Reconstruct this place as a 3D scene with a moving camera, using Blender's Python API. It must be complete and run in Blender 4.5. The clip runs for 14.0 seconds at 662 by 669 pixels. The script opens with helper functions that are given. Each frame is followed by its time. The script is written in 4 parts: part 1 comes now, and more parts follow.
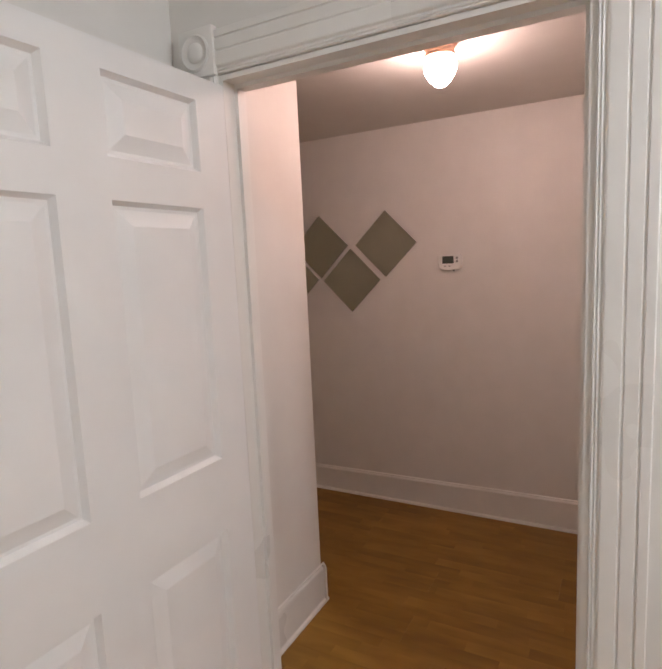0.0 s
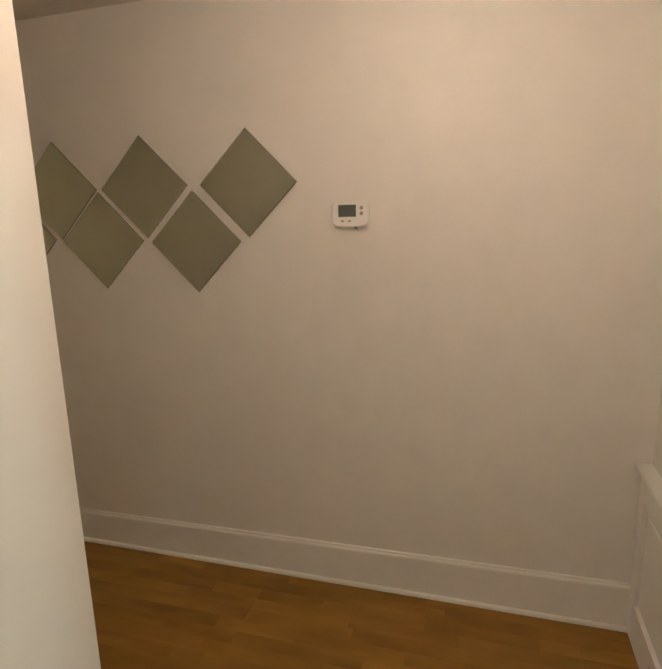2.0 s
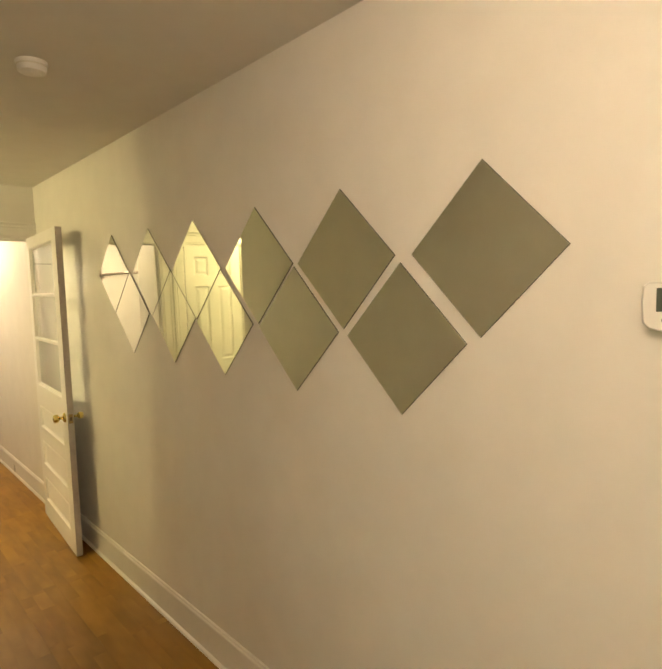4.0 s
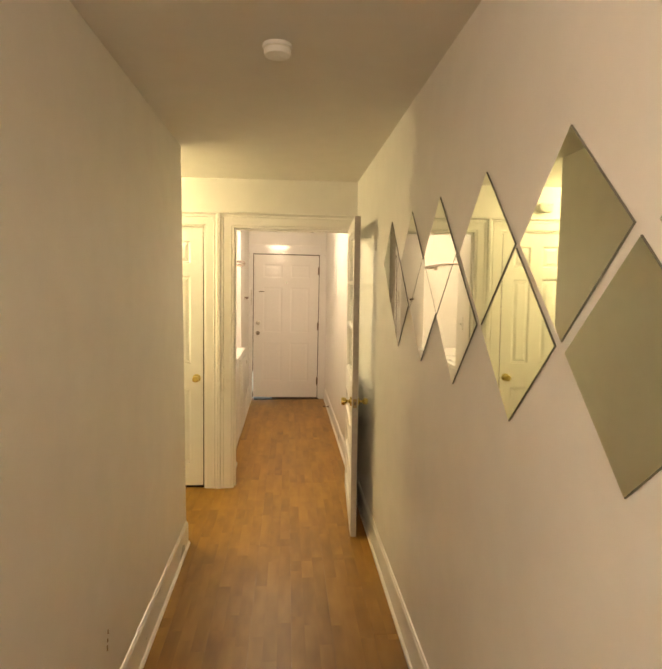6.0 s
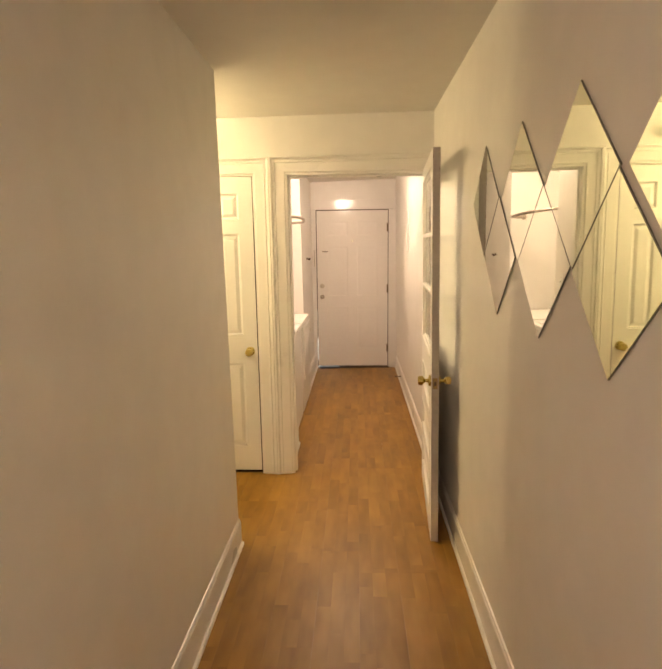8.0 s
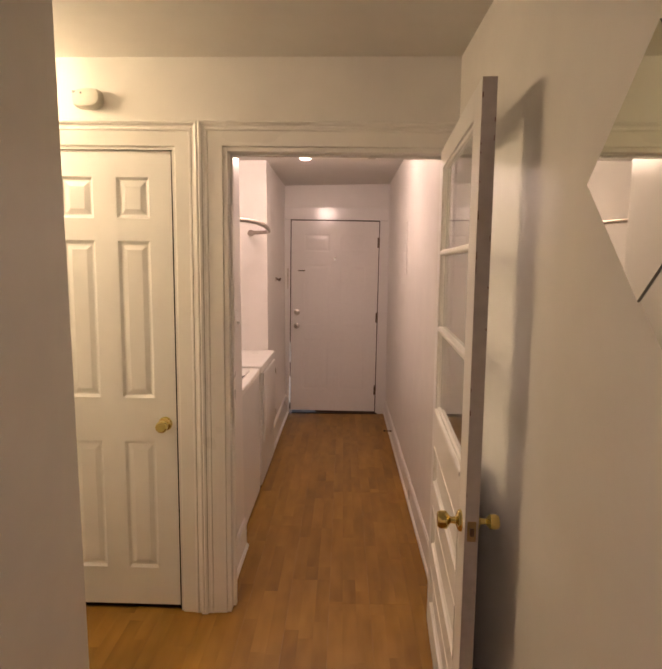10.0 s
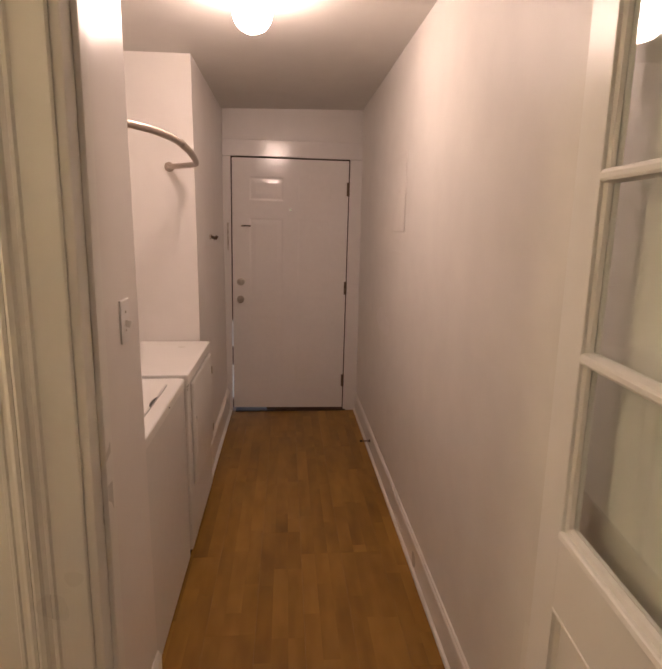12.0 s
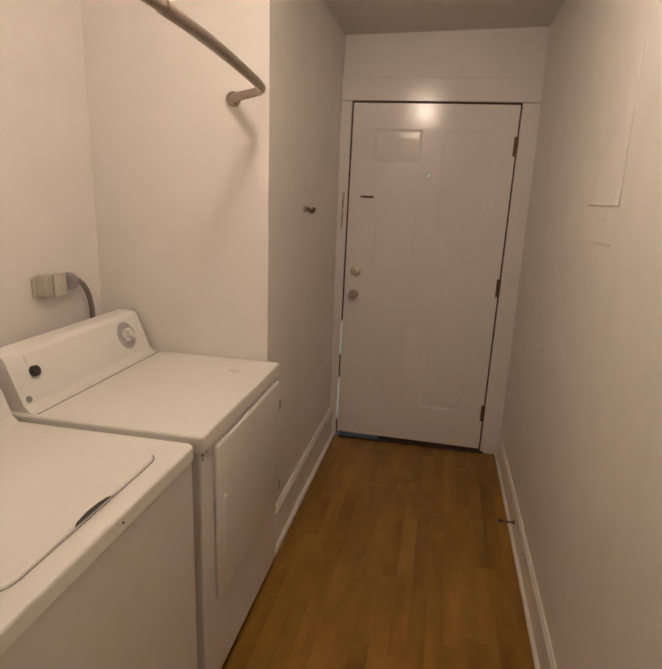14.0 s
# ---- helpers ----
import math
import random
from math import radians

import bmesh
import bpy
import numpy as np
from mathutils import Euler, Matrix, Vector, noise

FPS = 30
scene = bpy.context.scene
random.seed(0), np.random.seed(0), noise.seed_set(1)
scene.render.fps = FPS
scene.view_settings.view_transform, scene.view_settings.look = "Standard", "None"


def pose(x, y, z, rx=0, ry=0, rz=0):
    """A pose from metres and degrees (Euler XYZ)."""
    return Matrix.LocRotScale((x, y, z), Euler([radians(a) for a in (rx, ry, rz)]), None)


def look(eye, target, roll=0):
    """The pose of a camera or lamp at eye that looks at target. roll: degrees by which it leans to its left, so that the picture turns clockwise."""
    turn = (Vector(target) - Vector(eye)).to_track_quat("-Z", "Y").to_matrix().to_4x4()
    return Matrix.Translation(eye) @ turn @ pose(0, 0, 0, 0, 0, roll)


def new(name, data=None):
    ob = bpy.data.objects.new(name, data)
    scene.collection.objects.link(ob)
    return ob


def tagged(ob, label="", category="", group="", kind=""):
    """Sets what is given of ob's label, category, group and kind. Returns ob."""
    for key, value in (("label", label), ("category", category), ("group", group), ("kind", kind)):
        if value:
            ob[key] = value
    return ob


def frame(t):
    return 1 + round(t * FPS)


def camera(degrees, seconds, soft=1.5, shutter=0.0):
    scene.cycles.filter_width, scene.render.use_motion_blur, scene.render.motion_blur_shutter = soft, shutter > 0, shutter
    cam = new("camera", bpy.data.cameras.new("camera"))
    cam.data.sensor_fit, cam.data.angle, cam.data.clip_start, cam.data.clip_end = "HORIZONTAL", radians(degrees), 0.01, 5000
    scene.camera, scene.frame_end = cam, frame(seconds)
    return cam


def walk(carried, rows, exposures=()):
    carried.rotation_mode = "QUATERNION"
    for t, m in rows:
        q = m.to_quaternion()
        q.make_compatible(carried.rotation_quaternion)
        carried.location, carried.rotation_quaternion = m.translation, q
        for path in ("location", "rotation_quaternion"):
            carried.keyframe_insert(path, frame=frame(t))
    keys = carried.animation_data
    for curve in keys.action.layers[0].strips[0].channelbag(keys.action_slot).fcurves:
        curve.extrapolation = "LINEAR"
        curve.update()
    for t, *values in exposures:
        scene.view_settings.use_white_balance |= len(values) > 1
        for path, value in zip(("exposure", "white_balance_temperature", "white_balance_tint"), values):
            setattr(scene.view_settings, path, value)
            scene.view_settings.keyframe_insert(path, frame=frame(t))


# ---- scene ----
# The camera and its walk.
cam = camera(63.0, 14.0, soft=2.0)
PATH = [
    (0, (-2.837, -0.723, 1.63), (-1.095, 0.225, 1.369), -2.6),
    (0.5, (-2.465, -0.647, 1.636), (-0.726, 0.304, 1.37), -1.3),
    (1, (-2.172, -0.541, 1.592), (-0.401, 0.341, 1.298), -0.4),
    (1.5, (-1.867, -0.408, 1.581), (-0.043, 0.332, 1.223), -1.4),
    (2, (-1.613, -0.312, 1.584), (0.262, 0.247, 1.172), -1.5),
    (2.5, (-1.312, -0.275, 1.627), (0.556, 0.317, 1.227), -0.1),
    (3, (-1.069, -0.196, 1.615), (0.764, 0.534, 1.285), 0.1),
    (3.5, (-0.861, -0.085, 1.644), (0.804, 0.993, 1.389), -1.7),
    (4, (-0.705, -0.076, 1.656), (0.644, 1.39, 1.486), -1.5),
    (4.2, (-0.653, -0.084, 1.665), (0.572, 1.49, 1.519), -0.9),
    (6.3, (-0.066, 0.091, 1.634), (-0.07, 2.081, 1.434), 0.2),
    (6.5, (-0.06, 0.091, 1.631), (-0.17, 2.074, 1.395), -0.2),
    (7, (-0.048, 0.175, 1.609), (-0.316, 2.134, 1.307), -1.6),
    (7.5, (-0.069, 0.423, 1.618), (-0.304, 2.386, 1.312), -1.7),
    (8, (-0.067, 0.707, 1.602), (-0.165, 2.68, 1.284), -1.4),
    (8.2, (-0.043, 0.838, 1.603), (-0.113, 2.813, 1.296), -0.8),
    (10.3, (-0.024, 2.266, 1.61), (-0.06, 4.249, 1.355), 0.6),
    (10.5, (-0.043, 2.407, 1.591), (-0.056, 4.387, 1.308), 0.6),
    (11, (-0.11, 2.736, 1.58), (0.007, 4.697, 1.203), 1.1),
    (11.5, (-0.133, 3.058, 1.553), (0.037, 5.008, 1.139), 0.9),
    (12, (-0.148, 3.384, 1.577), (0.016, 5.336, 1.175), 0.9),
    (12.5, (-0.177, 3.684, 1.577), (0.016, 5.635, 1.183), 0.4),
    (13, (-0.123, 3.963, 1.557), (-0.015, 5.919, 1.153), 0.1),
    (13.5, (-0.027, 4.254, 1.558), (-0.173, 6.19, 1.077), 1.9),
    (14, (-0.005, 4.525, 1.534), (-0.382, 6.427, 1.045), 2.1),
]
EXPOSURES = [(0.0, -0.38, 6650, 17), (0.5, -0.50, 6850, 17), (1.0, -0.50, 7050, 14), (1.5, -0.40, 7100, 4), (2.0, 0.06, 7120, -5), (2.5, 0.45, 7300, -8), (3.0, 0.64, 7430, -11), (3.5, 0.74, 7680, -14), (4.0, 0.9, 8050, -14),
             (6.5, 1.0, 7850, -5), (8.0, 0.97, 7700, 2), (10.5, 0.05, 6650, 18), (11.0, 0.11, 6600, 17), (11.5, -0.06, 6700, 17), (12.5, -0.29, 6750, 10), (13.5, -0.36, 6780, 0), (14.0, -0.25, 6750, 0)]
walk(cam, [(t, look(e, g, r)) for t, e, g, r in PATH], EXPOSURES)

# ---- light ----
world = bpy.data.worlds.new("sky")
scene.world = world
world.use_nodes = True
sky = world.node_tree.nodes.new("ShaderNodeTexSky")
sky.sky_type, sky.sun_disc, sky.sun_elevation, sky.sun_rotation = "NISHITA", False, radians(35), radians(200)
background = world.node_tree.nodes["Background"]
world.node_tree.links.new(sky.outputs[0], background.inputs[0])
background.inputs[1].default_value = 0.12
HALL_GLOW, HALL_TINT = 245.0, (1.0, 0.725, 0.655)
LAUNDRY_GLOW, LAUNDRY_TINT = 118.0, (1.0, 0.76, 0.655)
ALCOVE_GLOW, ALCOVE_TINT = 106.0, (1.0, 0.795, 0.51)
ROOM_GLOW, ROOM_TINT = 330.0, (0.855, 0.94, 1.0)
sun = new("sun", bpy.data.lights.new("sun", "SUN"))
sun.data.energy, sun.data.angle, sun.data.color = 3.0, radians(0.5), (1.0, 0.95, 0.88)
sun.matrix_world = look((0, 0, 0), (0.35, -0.45, -0.9))

# ---- plan, in metres ----
H = 2.455           # ceiling of the hall and the laundry passage
XE = 0.45           # east wall, with the mirrors
XH = -0.735         # hall's west wall
Y_STUB = 0.535      # south face of the short wall beside the room's door
Y_HALL_END = 3.44   # north end of the hall's west wall
Y_END = 4.39        # cross wall with the closet and the glazed door
Y_END_B = 4.51
Y_ENTRY = 7.84
XJ = -0.58          # short wall north of the cross wall
Y_ALC = 4.982         # laundry recess from here
Y_JOG = 6.48        # to here
XP = -0.645         # passage's west wall beyond the recess
X_BACK = -1.36      # back of the recess
XR = -1.55          # room side of the wall with the panelled door
XRH = -1.46         # hall side of it
Y_SOUTH = -0.9


# ---- materials ----
def material(name, colour, rough=0.5, metal=0.0, grain=30.0, vary=0.06, bump=0.0, streak=False, coat=0.0, specular=0.5):
    m = bpy.data.materials.new(name)
    m.use_nodes = True
    n, l = m.node_tree.nodes, m.node_tree.links
    p = n["Principled BSDF"]
    where = n.new("ShaderNodeTexCoord")
    space = n.new("ShaderNodeMapping")
    l.new(where.outputs["Object"], space.inputs[0])
    if streak:
        space.inputs["Scale"].default_value = (1.0, 1.0, 0.18)
    big, small = n.new("ShaderNodeTexNoise"), n.new("ShaderNodeTexNoise")
    big.inputs["Scale"].default_value, big.inputs["Detail"].default_value = 2.2, 3.0
    small.inputs["Scale"].default_value, small.inputs["Detail"].default_value = grain, 4.0
    l.new(space.outputs[0], big.inputs["Vector"])
    l.new(where.outputs["Object"], small.inputs["Vector"])
    both = n.new("ShaderNodeMath")
    both.operation = "ADD"
    l.new(big.outputs["Fac"], both.inputs[0])
    l.new(small.outputs["Fac"], both.inputs[1])
    ramp = n.new("ShaderNodeMapRange")
    ramp.inputs["From Min"].default_value, ramp.inputs["From Max"].default_value = 0.6, 1.4
    ramp.inputs["To Min"].default_value, ramp.inputs["To Max"].default_value = 1.0 - vary, 1.0 + vary
    l.new(both.outputs[0], ramp.inputs["Value"])
    tone = n.new("ShaderNodeVectorMath")
    tone.operation = "SCALE"
    tone.inputs[0].default_value = colour
    l.new(ramp.outputs[0], tone.inputs["Scale"])
    l.new(tone.outputs[0], p.inputs["Base Color"])
    rr = n.new("ShaderNodeMapRange")
    rr.inputs["From Min"].default_value, rr.inputs["From Max"].default_value = 0.3, 0.7
    rr.inputs["To Min"].default_value, rr.inputs["To Max"].default_value = rough * 0.88, min(1.0, rough * 1.12)
    l.new(big.outputs["Fac"], rr.inputs["Value"])
    l.new(rr.outputs[0], p.inputs["Roughness"])
    p.inputs["Metallic"].default_value = metal
    p.inputs["Coat Weight"].default_value = coat
    p.inputs["Specular IOR Level"].default_value = specular
    if bump:
        b = n.new("ShaderNodeBump")
        b.inputs["Strength"].default_value, b.inputs["Distance"].default_value = bump, 0.004
        mix = n.new("ShaderNodeMath")
        mix.operation = "MULTIPLY_ADD"
        mix.inputs[1].default_value = 4.0
        l.new(big.outputs["Fac"], mix.inputs[0])
        l.new(small.outputs["Fac"], mix.inputs[2])
        l.new(mix.outputs[0], b.inputs["Height"])
        l.new(b.outputs[0], p.inputs["Normal"])
    return m


def glowing(name, colour, strength, facets=0.0):
    m = bpy.data.materials.new(name)
    m.use_nodes = True
    n, l = m.node_tree.nodes, m.node_tree.links
    p = n["Principled BSDF"]
    p.inputs["Base Color"].default_value = (0.9, 0.88, 0.85, 1)
    p.inputs["Roughness"].default_value = 0.15
    p.inputs["Emission Color"].default_value = (*colour, 1)
    p.inputs["Emission Strength"].default_value = strength
    if facets:
        v, where, r = n.new("ShaderNodeTexVoronoi"), n.new("ShaderNodeTexCoord"), n.new("ShaderNodeMapRange")
        v.inputs["Scale"].default_value = facets
        l.new(where.outputs["Object"], v.inputs["Vector"])
        r.inputs["From Max"].default_value = 0.6
        r.inputs["To Min"].default_value, r.inputs["To Max"].default_value = strength * 1.3, strength * 0.35
        l.new(v.outputs["Distance"], r.inputs["Value"])
        l.new(r.outputs[0], p.inputs["Emission Strength"])
    return m


def glass(name, tint=(0.95, 0.98, 0.96)):
    m = bpy.data.materials.new(name)
    m.use_nodes = True
    p = m.node_tree.nodes["Principled BSDF"]
    p.inputs["Base Color"].default_value = (*tint, 1)
    p.inputs["Roughness"].default_value = 0.02
    p.inputs["Transmission Weight"].default_value = 1.0
    p.inputs["IOR"].default_value = 1.45
    return m


def laminate(name):
    """Three-strip laminate: strips along y with staggered blocks, each board a little different."""
    m = bpy.data.materials.new(name)
    m.use_nodes = True
    n, l = m.node_tree.nodes, m.node_tree.links
    p = n["Principled BSDF"]
    where, info = n.new("ShaderNodeTexCoord"), n.new("ShaderNodeObjectInfo")

    def calc(kind, a, b=None, c=None):
        q = n.new("ShaderNodeMath")
        q.operation = kind
        for k, v in enumerate((a, b, c)):
            if v is None:
                continue
            if isinstance(v, (int, float)):
                q.inputs[k].default_value = v
            else:
                l.new(v, q.inputs[k])
        return q.outputs[0]

    split = n.new("ShaderNodeSeparateXYZ")
    l.new(where.outputs["Object"], split.inputs[0])
    strip = calc("FLOOR", calc("DIVIDE", split.outputs["X"], 0.0645))
    seed = calc("MULTIPLY", info.outputs["Random"], 91.7)
    w1 = n.new("ShaderNodeTexWhiteNoise")
    w1.noise_dimensions = "2D"
    at1 = n.new("ShaderNodeCombineXYZ")
    l.new(strip, at1.inputs[0])
    l.new(seed, at1.inputs[1])
    l.new(at1.outputs[0], w1.inputs["Vector"])
    block = calc("FLOOR", calc("ADD", calc("DIVIDE", split.outputs["Y"], 0.43), calc("MULTIPLY", w1.outputs["Value"], 3.0)))
    w2 = n.new("ShaderNodeTexWhiteNoise")
    at2 = n.new("ShaderNodeCombineXYZ")
    l.new(strip, at2.inputs[0])
    l.new(block, at2.inputs[1])
    l.new(seed, at2.inputs[2])
    l.new(at2.outputs[0], w2.inputs["Vector"])
    space = n.new("ShaderNodeMapping")
    space.inputs["Scale"].default_value = (60.0, 2.6, 1.0)
    l.new(where.outputs["Object"], space.inputs[0])
    shift = n.new("ShaderNodeVectorMath")
    l.new(space.outputs[0], shift.inputs[0])
    l.new(w2.outputs["Color"], shift.inputs[1])
    grain = n.new("ShaderNodeTexNoise")
    grain.inputs["Scale"].default_value, grain.inputs["Detail"].default_value = 1.0, 5.0
    l.new(shift.outputs[0], grain.inputs["Vector"])
    knots = n.new("ShaderNodeTexNoise")
    knots.inputs["Scale"].default_value, knots.inputs["Detail"].default_value = 1.0, 2.0
    space2 = n.new("ShaderNodeMapping")
    space2.inputs["Scale"].default_value = (10.0, 3.4, 1.0)
    l.new(where.outputs["Object"], space2.inputs[0])
    shift2 = n.new("ShaderNodeVectorMath")
    l.new(space2.outputs[0], shift2.inputs[0])
    l.new(w2.outputs["Color"], shift2.inputs[1])
    l.new(shift2.outputs[0], knots.inputs["Vector"])
    value = calc("ADD", calc("MULTIPLY", w2.outputs["Value"], 0.25), calc("ADD", calc("MULTIPLY", grain.outputs["Fac"], 0.07), calc("MULTIPLY", knots.outputs["Fac"], 1.06)))
    ramp = n.new("ShaderNodeValToRGB")
    ramp.color_ramp.elements[0].position, ramp.color_ramp.elements[1].position = 0.30, 1.05
    ramp.color_ramp.elements[0].color = (0.165, 0.078, 0.011, 1)
    ramp.color_ramp.elements[1].color = (0.370, 0.195, 0.036, 1)
    middle = ramp.color_ramp.elements.new(0.66)
    middle.color = (0.270, 0.134, 0.021, 1)
    l.new(value, ramp.inputs[0])
    l.new(ramp.outputs[0], p.inputs["Base Color"])
    p.inputs["Roughness"].default_value = 0.40
    p.inputs["Specular IOR Level"].default_value = 0.38
    bump = n.new("ShaderNodeBump")
    bump.inputs["Strength"].default_value, bump.inputs["Distance"].default_value = 0.12, 0.002
    l.new(grain.outputs["Fac"], bump.inputs["Height"])
    l.new(bump.outputs[0], p.inputs["Normal"])
    return m


PAINT = material("wall paint", (0.79, 0.765, 0.72), 0.46, grain=7, vary=0.045, bump=0.035, streak=True)
PAINT_GLOSS = material("semi-gloss wall paint", (0.80, 0.77, 0.735), 0.34, grain=6, vary=0.04, bump=0.05, streak=True)
CEILING = material("ceiling paint", (0.74, 0.715, 0.67), 0.7, grain=8, vary=0.035, bump=0.05)
TRIM = material("white trim paint", (0.82, 0.80, 0.755), 0.30, grain=12, vary=0.03)
DOOR_WHITE = material("white door paint", (0.84, 0.825, 0.80), 0.34, grain=9, vary=0.03, bump=0.02)
ENTRY_WHITE = material("glossy white door paint", (0.82, 0.79, 0.765), 0.17, grain=26, vary=0.025, bump=0.10)
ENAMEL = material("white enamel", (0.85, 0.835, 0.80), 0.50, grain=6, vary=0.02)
# same enamel for the cabinets, darkened to carry the shade on their fronts
ENAMEL_SHADED = material("white enamel cabinet with shade in colour", (0.73, 0.715, 0.68), 0.36, grain=20, vary=0.03)
PLASTIC = material("white plastic", (0.80, 0.79, 0.76), 0.35, grain=60, vary=0.02)
SHINY = material("bright knob plating", (0.82, 0.80, 0.79), 0.18, metal=0.6, grain=60, vary=0.05)
DIAL = material("pale grey dial print", (0.47, 0.45, 0.46), 0.4, grain=60, vary=0.12)
OUTLET = material("dull ivory outlet plastic", (0.50, 0.48, 0.41), 0.45, grain=60, vary=0.08)
IVORY = material("aged ivory plastic", (0.70, 0.68, 0.60), 0.45, grain=60, vary=0.05)
GREY_PLASTIC = material("grey plug plastic", (0.27, 0.25, 0.27), 0.5, grain=60, vary=0.08)
CORD = material("grey cord rubber", (0.20, 0.17, 0.15), 0.55, grain=60, vary=0.1)
BLACK = material("black plastic", (0.025, 0.024, 0.024), 0.4, grain=60, vary=0.1)
DARK = material("dark gap", (0.008, 0.006, 0.005), 0.9, grain=60, vary=0.2, specular=0.1)
SCREEN = material("grey liquid crystal screen", (0.085, 0.10, 0.085), 0.12, grain=10, vary=0.05)
BUTTON = material("grey rubber button", (0.30, 0.30, 0.29), 0.6, grain=60, vary=0.05)
BRASS = material("polished brass", (0.66, 0.54, 0.20), 0.11, metal=1.0, grain=60, vary=0.06)
OLD_BRASS = material("tarnished brass", (0.34, 0.24, 0.12), 0.4, metal=1.0, grain=40, vary=0.25)
CHROME = material("polished chrome", (0.88, 0.88, 0.88), 0.04, metal=1.0, grain=60, vary=0.02)
ROSY = material("rosy copper lamp holder", (0.72, 0.46, 0.34), 0.35, metal=0.8, grain=60, vary=0.1)
NICKEL = material("satin nickel", (0.55, 0.50, 0.44), 0.28, metal=1.0, grain=60, vary=0.1)
ROD = material("brushed nickel rod", (0.46, 0.395, 0.34), 0.46, metal=1.0, grain=60, vary=0.08)
BRONZE = material("dark bronze", (0.14, 0.10, 0.07), 0.4, metal=0.8, grain=60, vary=0.2)
STRIP = material("worn dark threshold and gap shade", (0.045, 0.026, 0.014), 0.6, grain=40, vary=0.3)
WORN_WOOD = material("bare worn door edge", (0.46, 0.42, 0.39), 0.6, grain=30, vary=0.15, bump=0.1)
STAIN = material("bare brown wood", (0.16, 0.085, 0.05), 0.6, grain=40, vary=0.2)
SUBFLOOR = material("room floor boards", (0.32, 0.15, 0.045), 0.4, grain=20, vary=0.2)
MIRROR = bpy.data.materials.new("mirror")
MIRROR.use_nodes = True
MIRROR.node_tree.nodes["Principled BSDF"].inputs["Base Color"].default_value = (0.76, 0.785, 0.68, 1)
MIRROR.node_tree.nodes["Principled BSDF"].inputs["Metallic"].default_value = 1.0
MIRROR.node_tree.nodes["Principled BSDF"].inputs["Roughness"].default_value = 0.025
MIRROR_EDGE = material("dark glass edge", (0.16, 0.16, 0.13), 0.3, grain=60, vary=0.1)
GLASS = glass("window glass")
LAMINATE = laminate("oak laminate")


# ---- mesh helpers ----
def finish(name, bm, mat, parent=None, label="", smooth=False):
    bmesh.ops.recalc_face_normals(bm, faces=bm.faces)
    if smooth:
        for face in bm.faces:
            face.smooth = True
    me = bpy.data.meshes.new(name)
    bm.to_mesh(me)
    bm.free()
    me.materials.append(mat)
    ob = new(name, me)
    if parent is not None:
        ob.parent = parent
    if label:
        ob["label"] = label
    if smooth:
        me.set_sharp_from_angle(angle=radians(35))
    return ob


def part(name, bm, mat, parent, label="", smooth=False):
    return finish(name, bm, mat, parent, label, smooth)


def brick(bm, x0, x1, y0, y1, z0, z1, bevel=0.0, segments=2, m=None):
    """A block with rounded edges, added to bm."""
    made = bmesh.ops.create_cube(bm, size=1)["verts"]
    for v in made:
        v.co = Vector((x0 + (v.co.x + 0.5) * (x1 - x0), y0 + (v.co.y + 0.5) * (y1 - y0), z0 + (v.co.z + 0.5) * (z1 - z0)))
    if bevel:
        edges = list({e for v in made for e in v.link_edges})
        out = bmesh.ops.bevel(bm, geom=edges, offset=bevel, segments=segments, affect="EDGES", profile=0.5)
        made = list({v for f in out["faces"] for v in f.verts} | {v for v in made if v.is_valid})
    if m is not None:
        bmesh.ops.transform(bm, matrix=m, verts=made)
    return bm


def block(x0, x1, y0, y1, z0, z1, bevel=0.0, segments=2, m=None):
    return brick(bmesh.new(), x0, x1, y0, y1, z0, z1, bevel, segments, m)


def extrude(bm, profile, origin, u, v, w):
    """A closed profile of (u, v) pairs, drawn along the vector w."""
    o, u, v, w = Vector(origin), Vector(u), Vector(v), Vector(w)
    near = [bm.verts.new(o + a * u + b * v) for a, b in profile]
    far = [bm.verts.new(o + a * u + b * v + w) for a, b in profile]
    count = len(profile)
    for k in range(count):
        bm.faces.new((near[k], near[(k + 1) % count], far[(k + 1) % count], far[k]))
    bm.faces.new(near[::-1])
    bm.faces.new(far)
    return bm


def turned(bm, profile, steps=24, m=None):
    """A body of revolution about z from (radius, height) pairs."""
    rings = []
    made = []
    for r, z in profile:
        if r < 1e-5:
            ring = [bm.verts.new((0, 0, z))]
        else:
            ring = [bm.verts.new((r * math.cos(2 * math.pi * k / steps), r * math.sin(2 * math.pi * k / steps), z)) for k in range(steps)]
        rings.append(ring)
        made += ring
    for a, b in zip(rings, rings[1:]):
        for k in range(steps):
            j = (k + 1) % steps
            if len(a) == 1 and len(b) > 1:
                bm.faces.new((a[0], b[j], b[k]))
            elif len(b) == 1 and len(a) > 1:
                bm.faces.new((a[k], a[j], b[0]))
            elif len(a) > 1:
                bm.faces.new((a[k], a[j], b[j], b[k]))
    for ring in (rings[0], rings[-1]):
        if len(ring) > 1:
            bm.faces.new(ring)
    if m is not None:
        bmesh.ops.transform(bm, matrix=m, verts=made)
    return bm


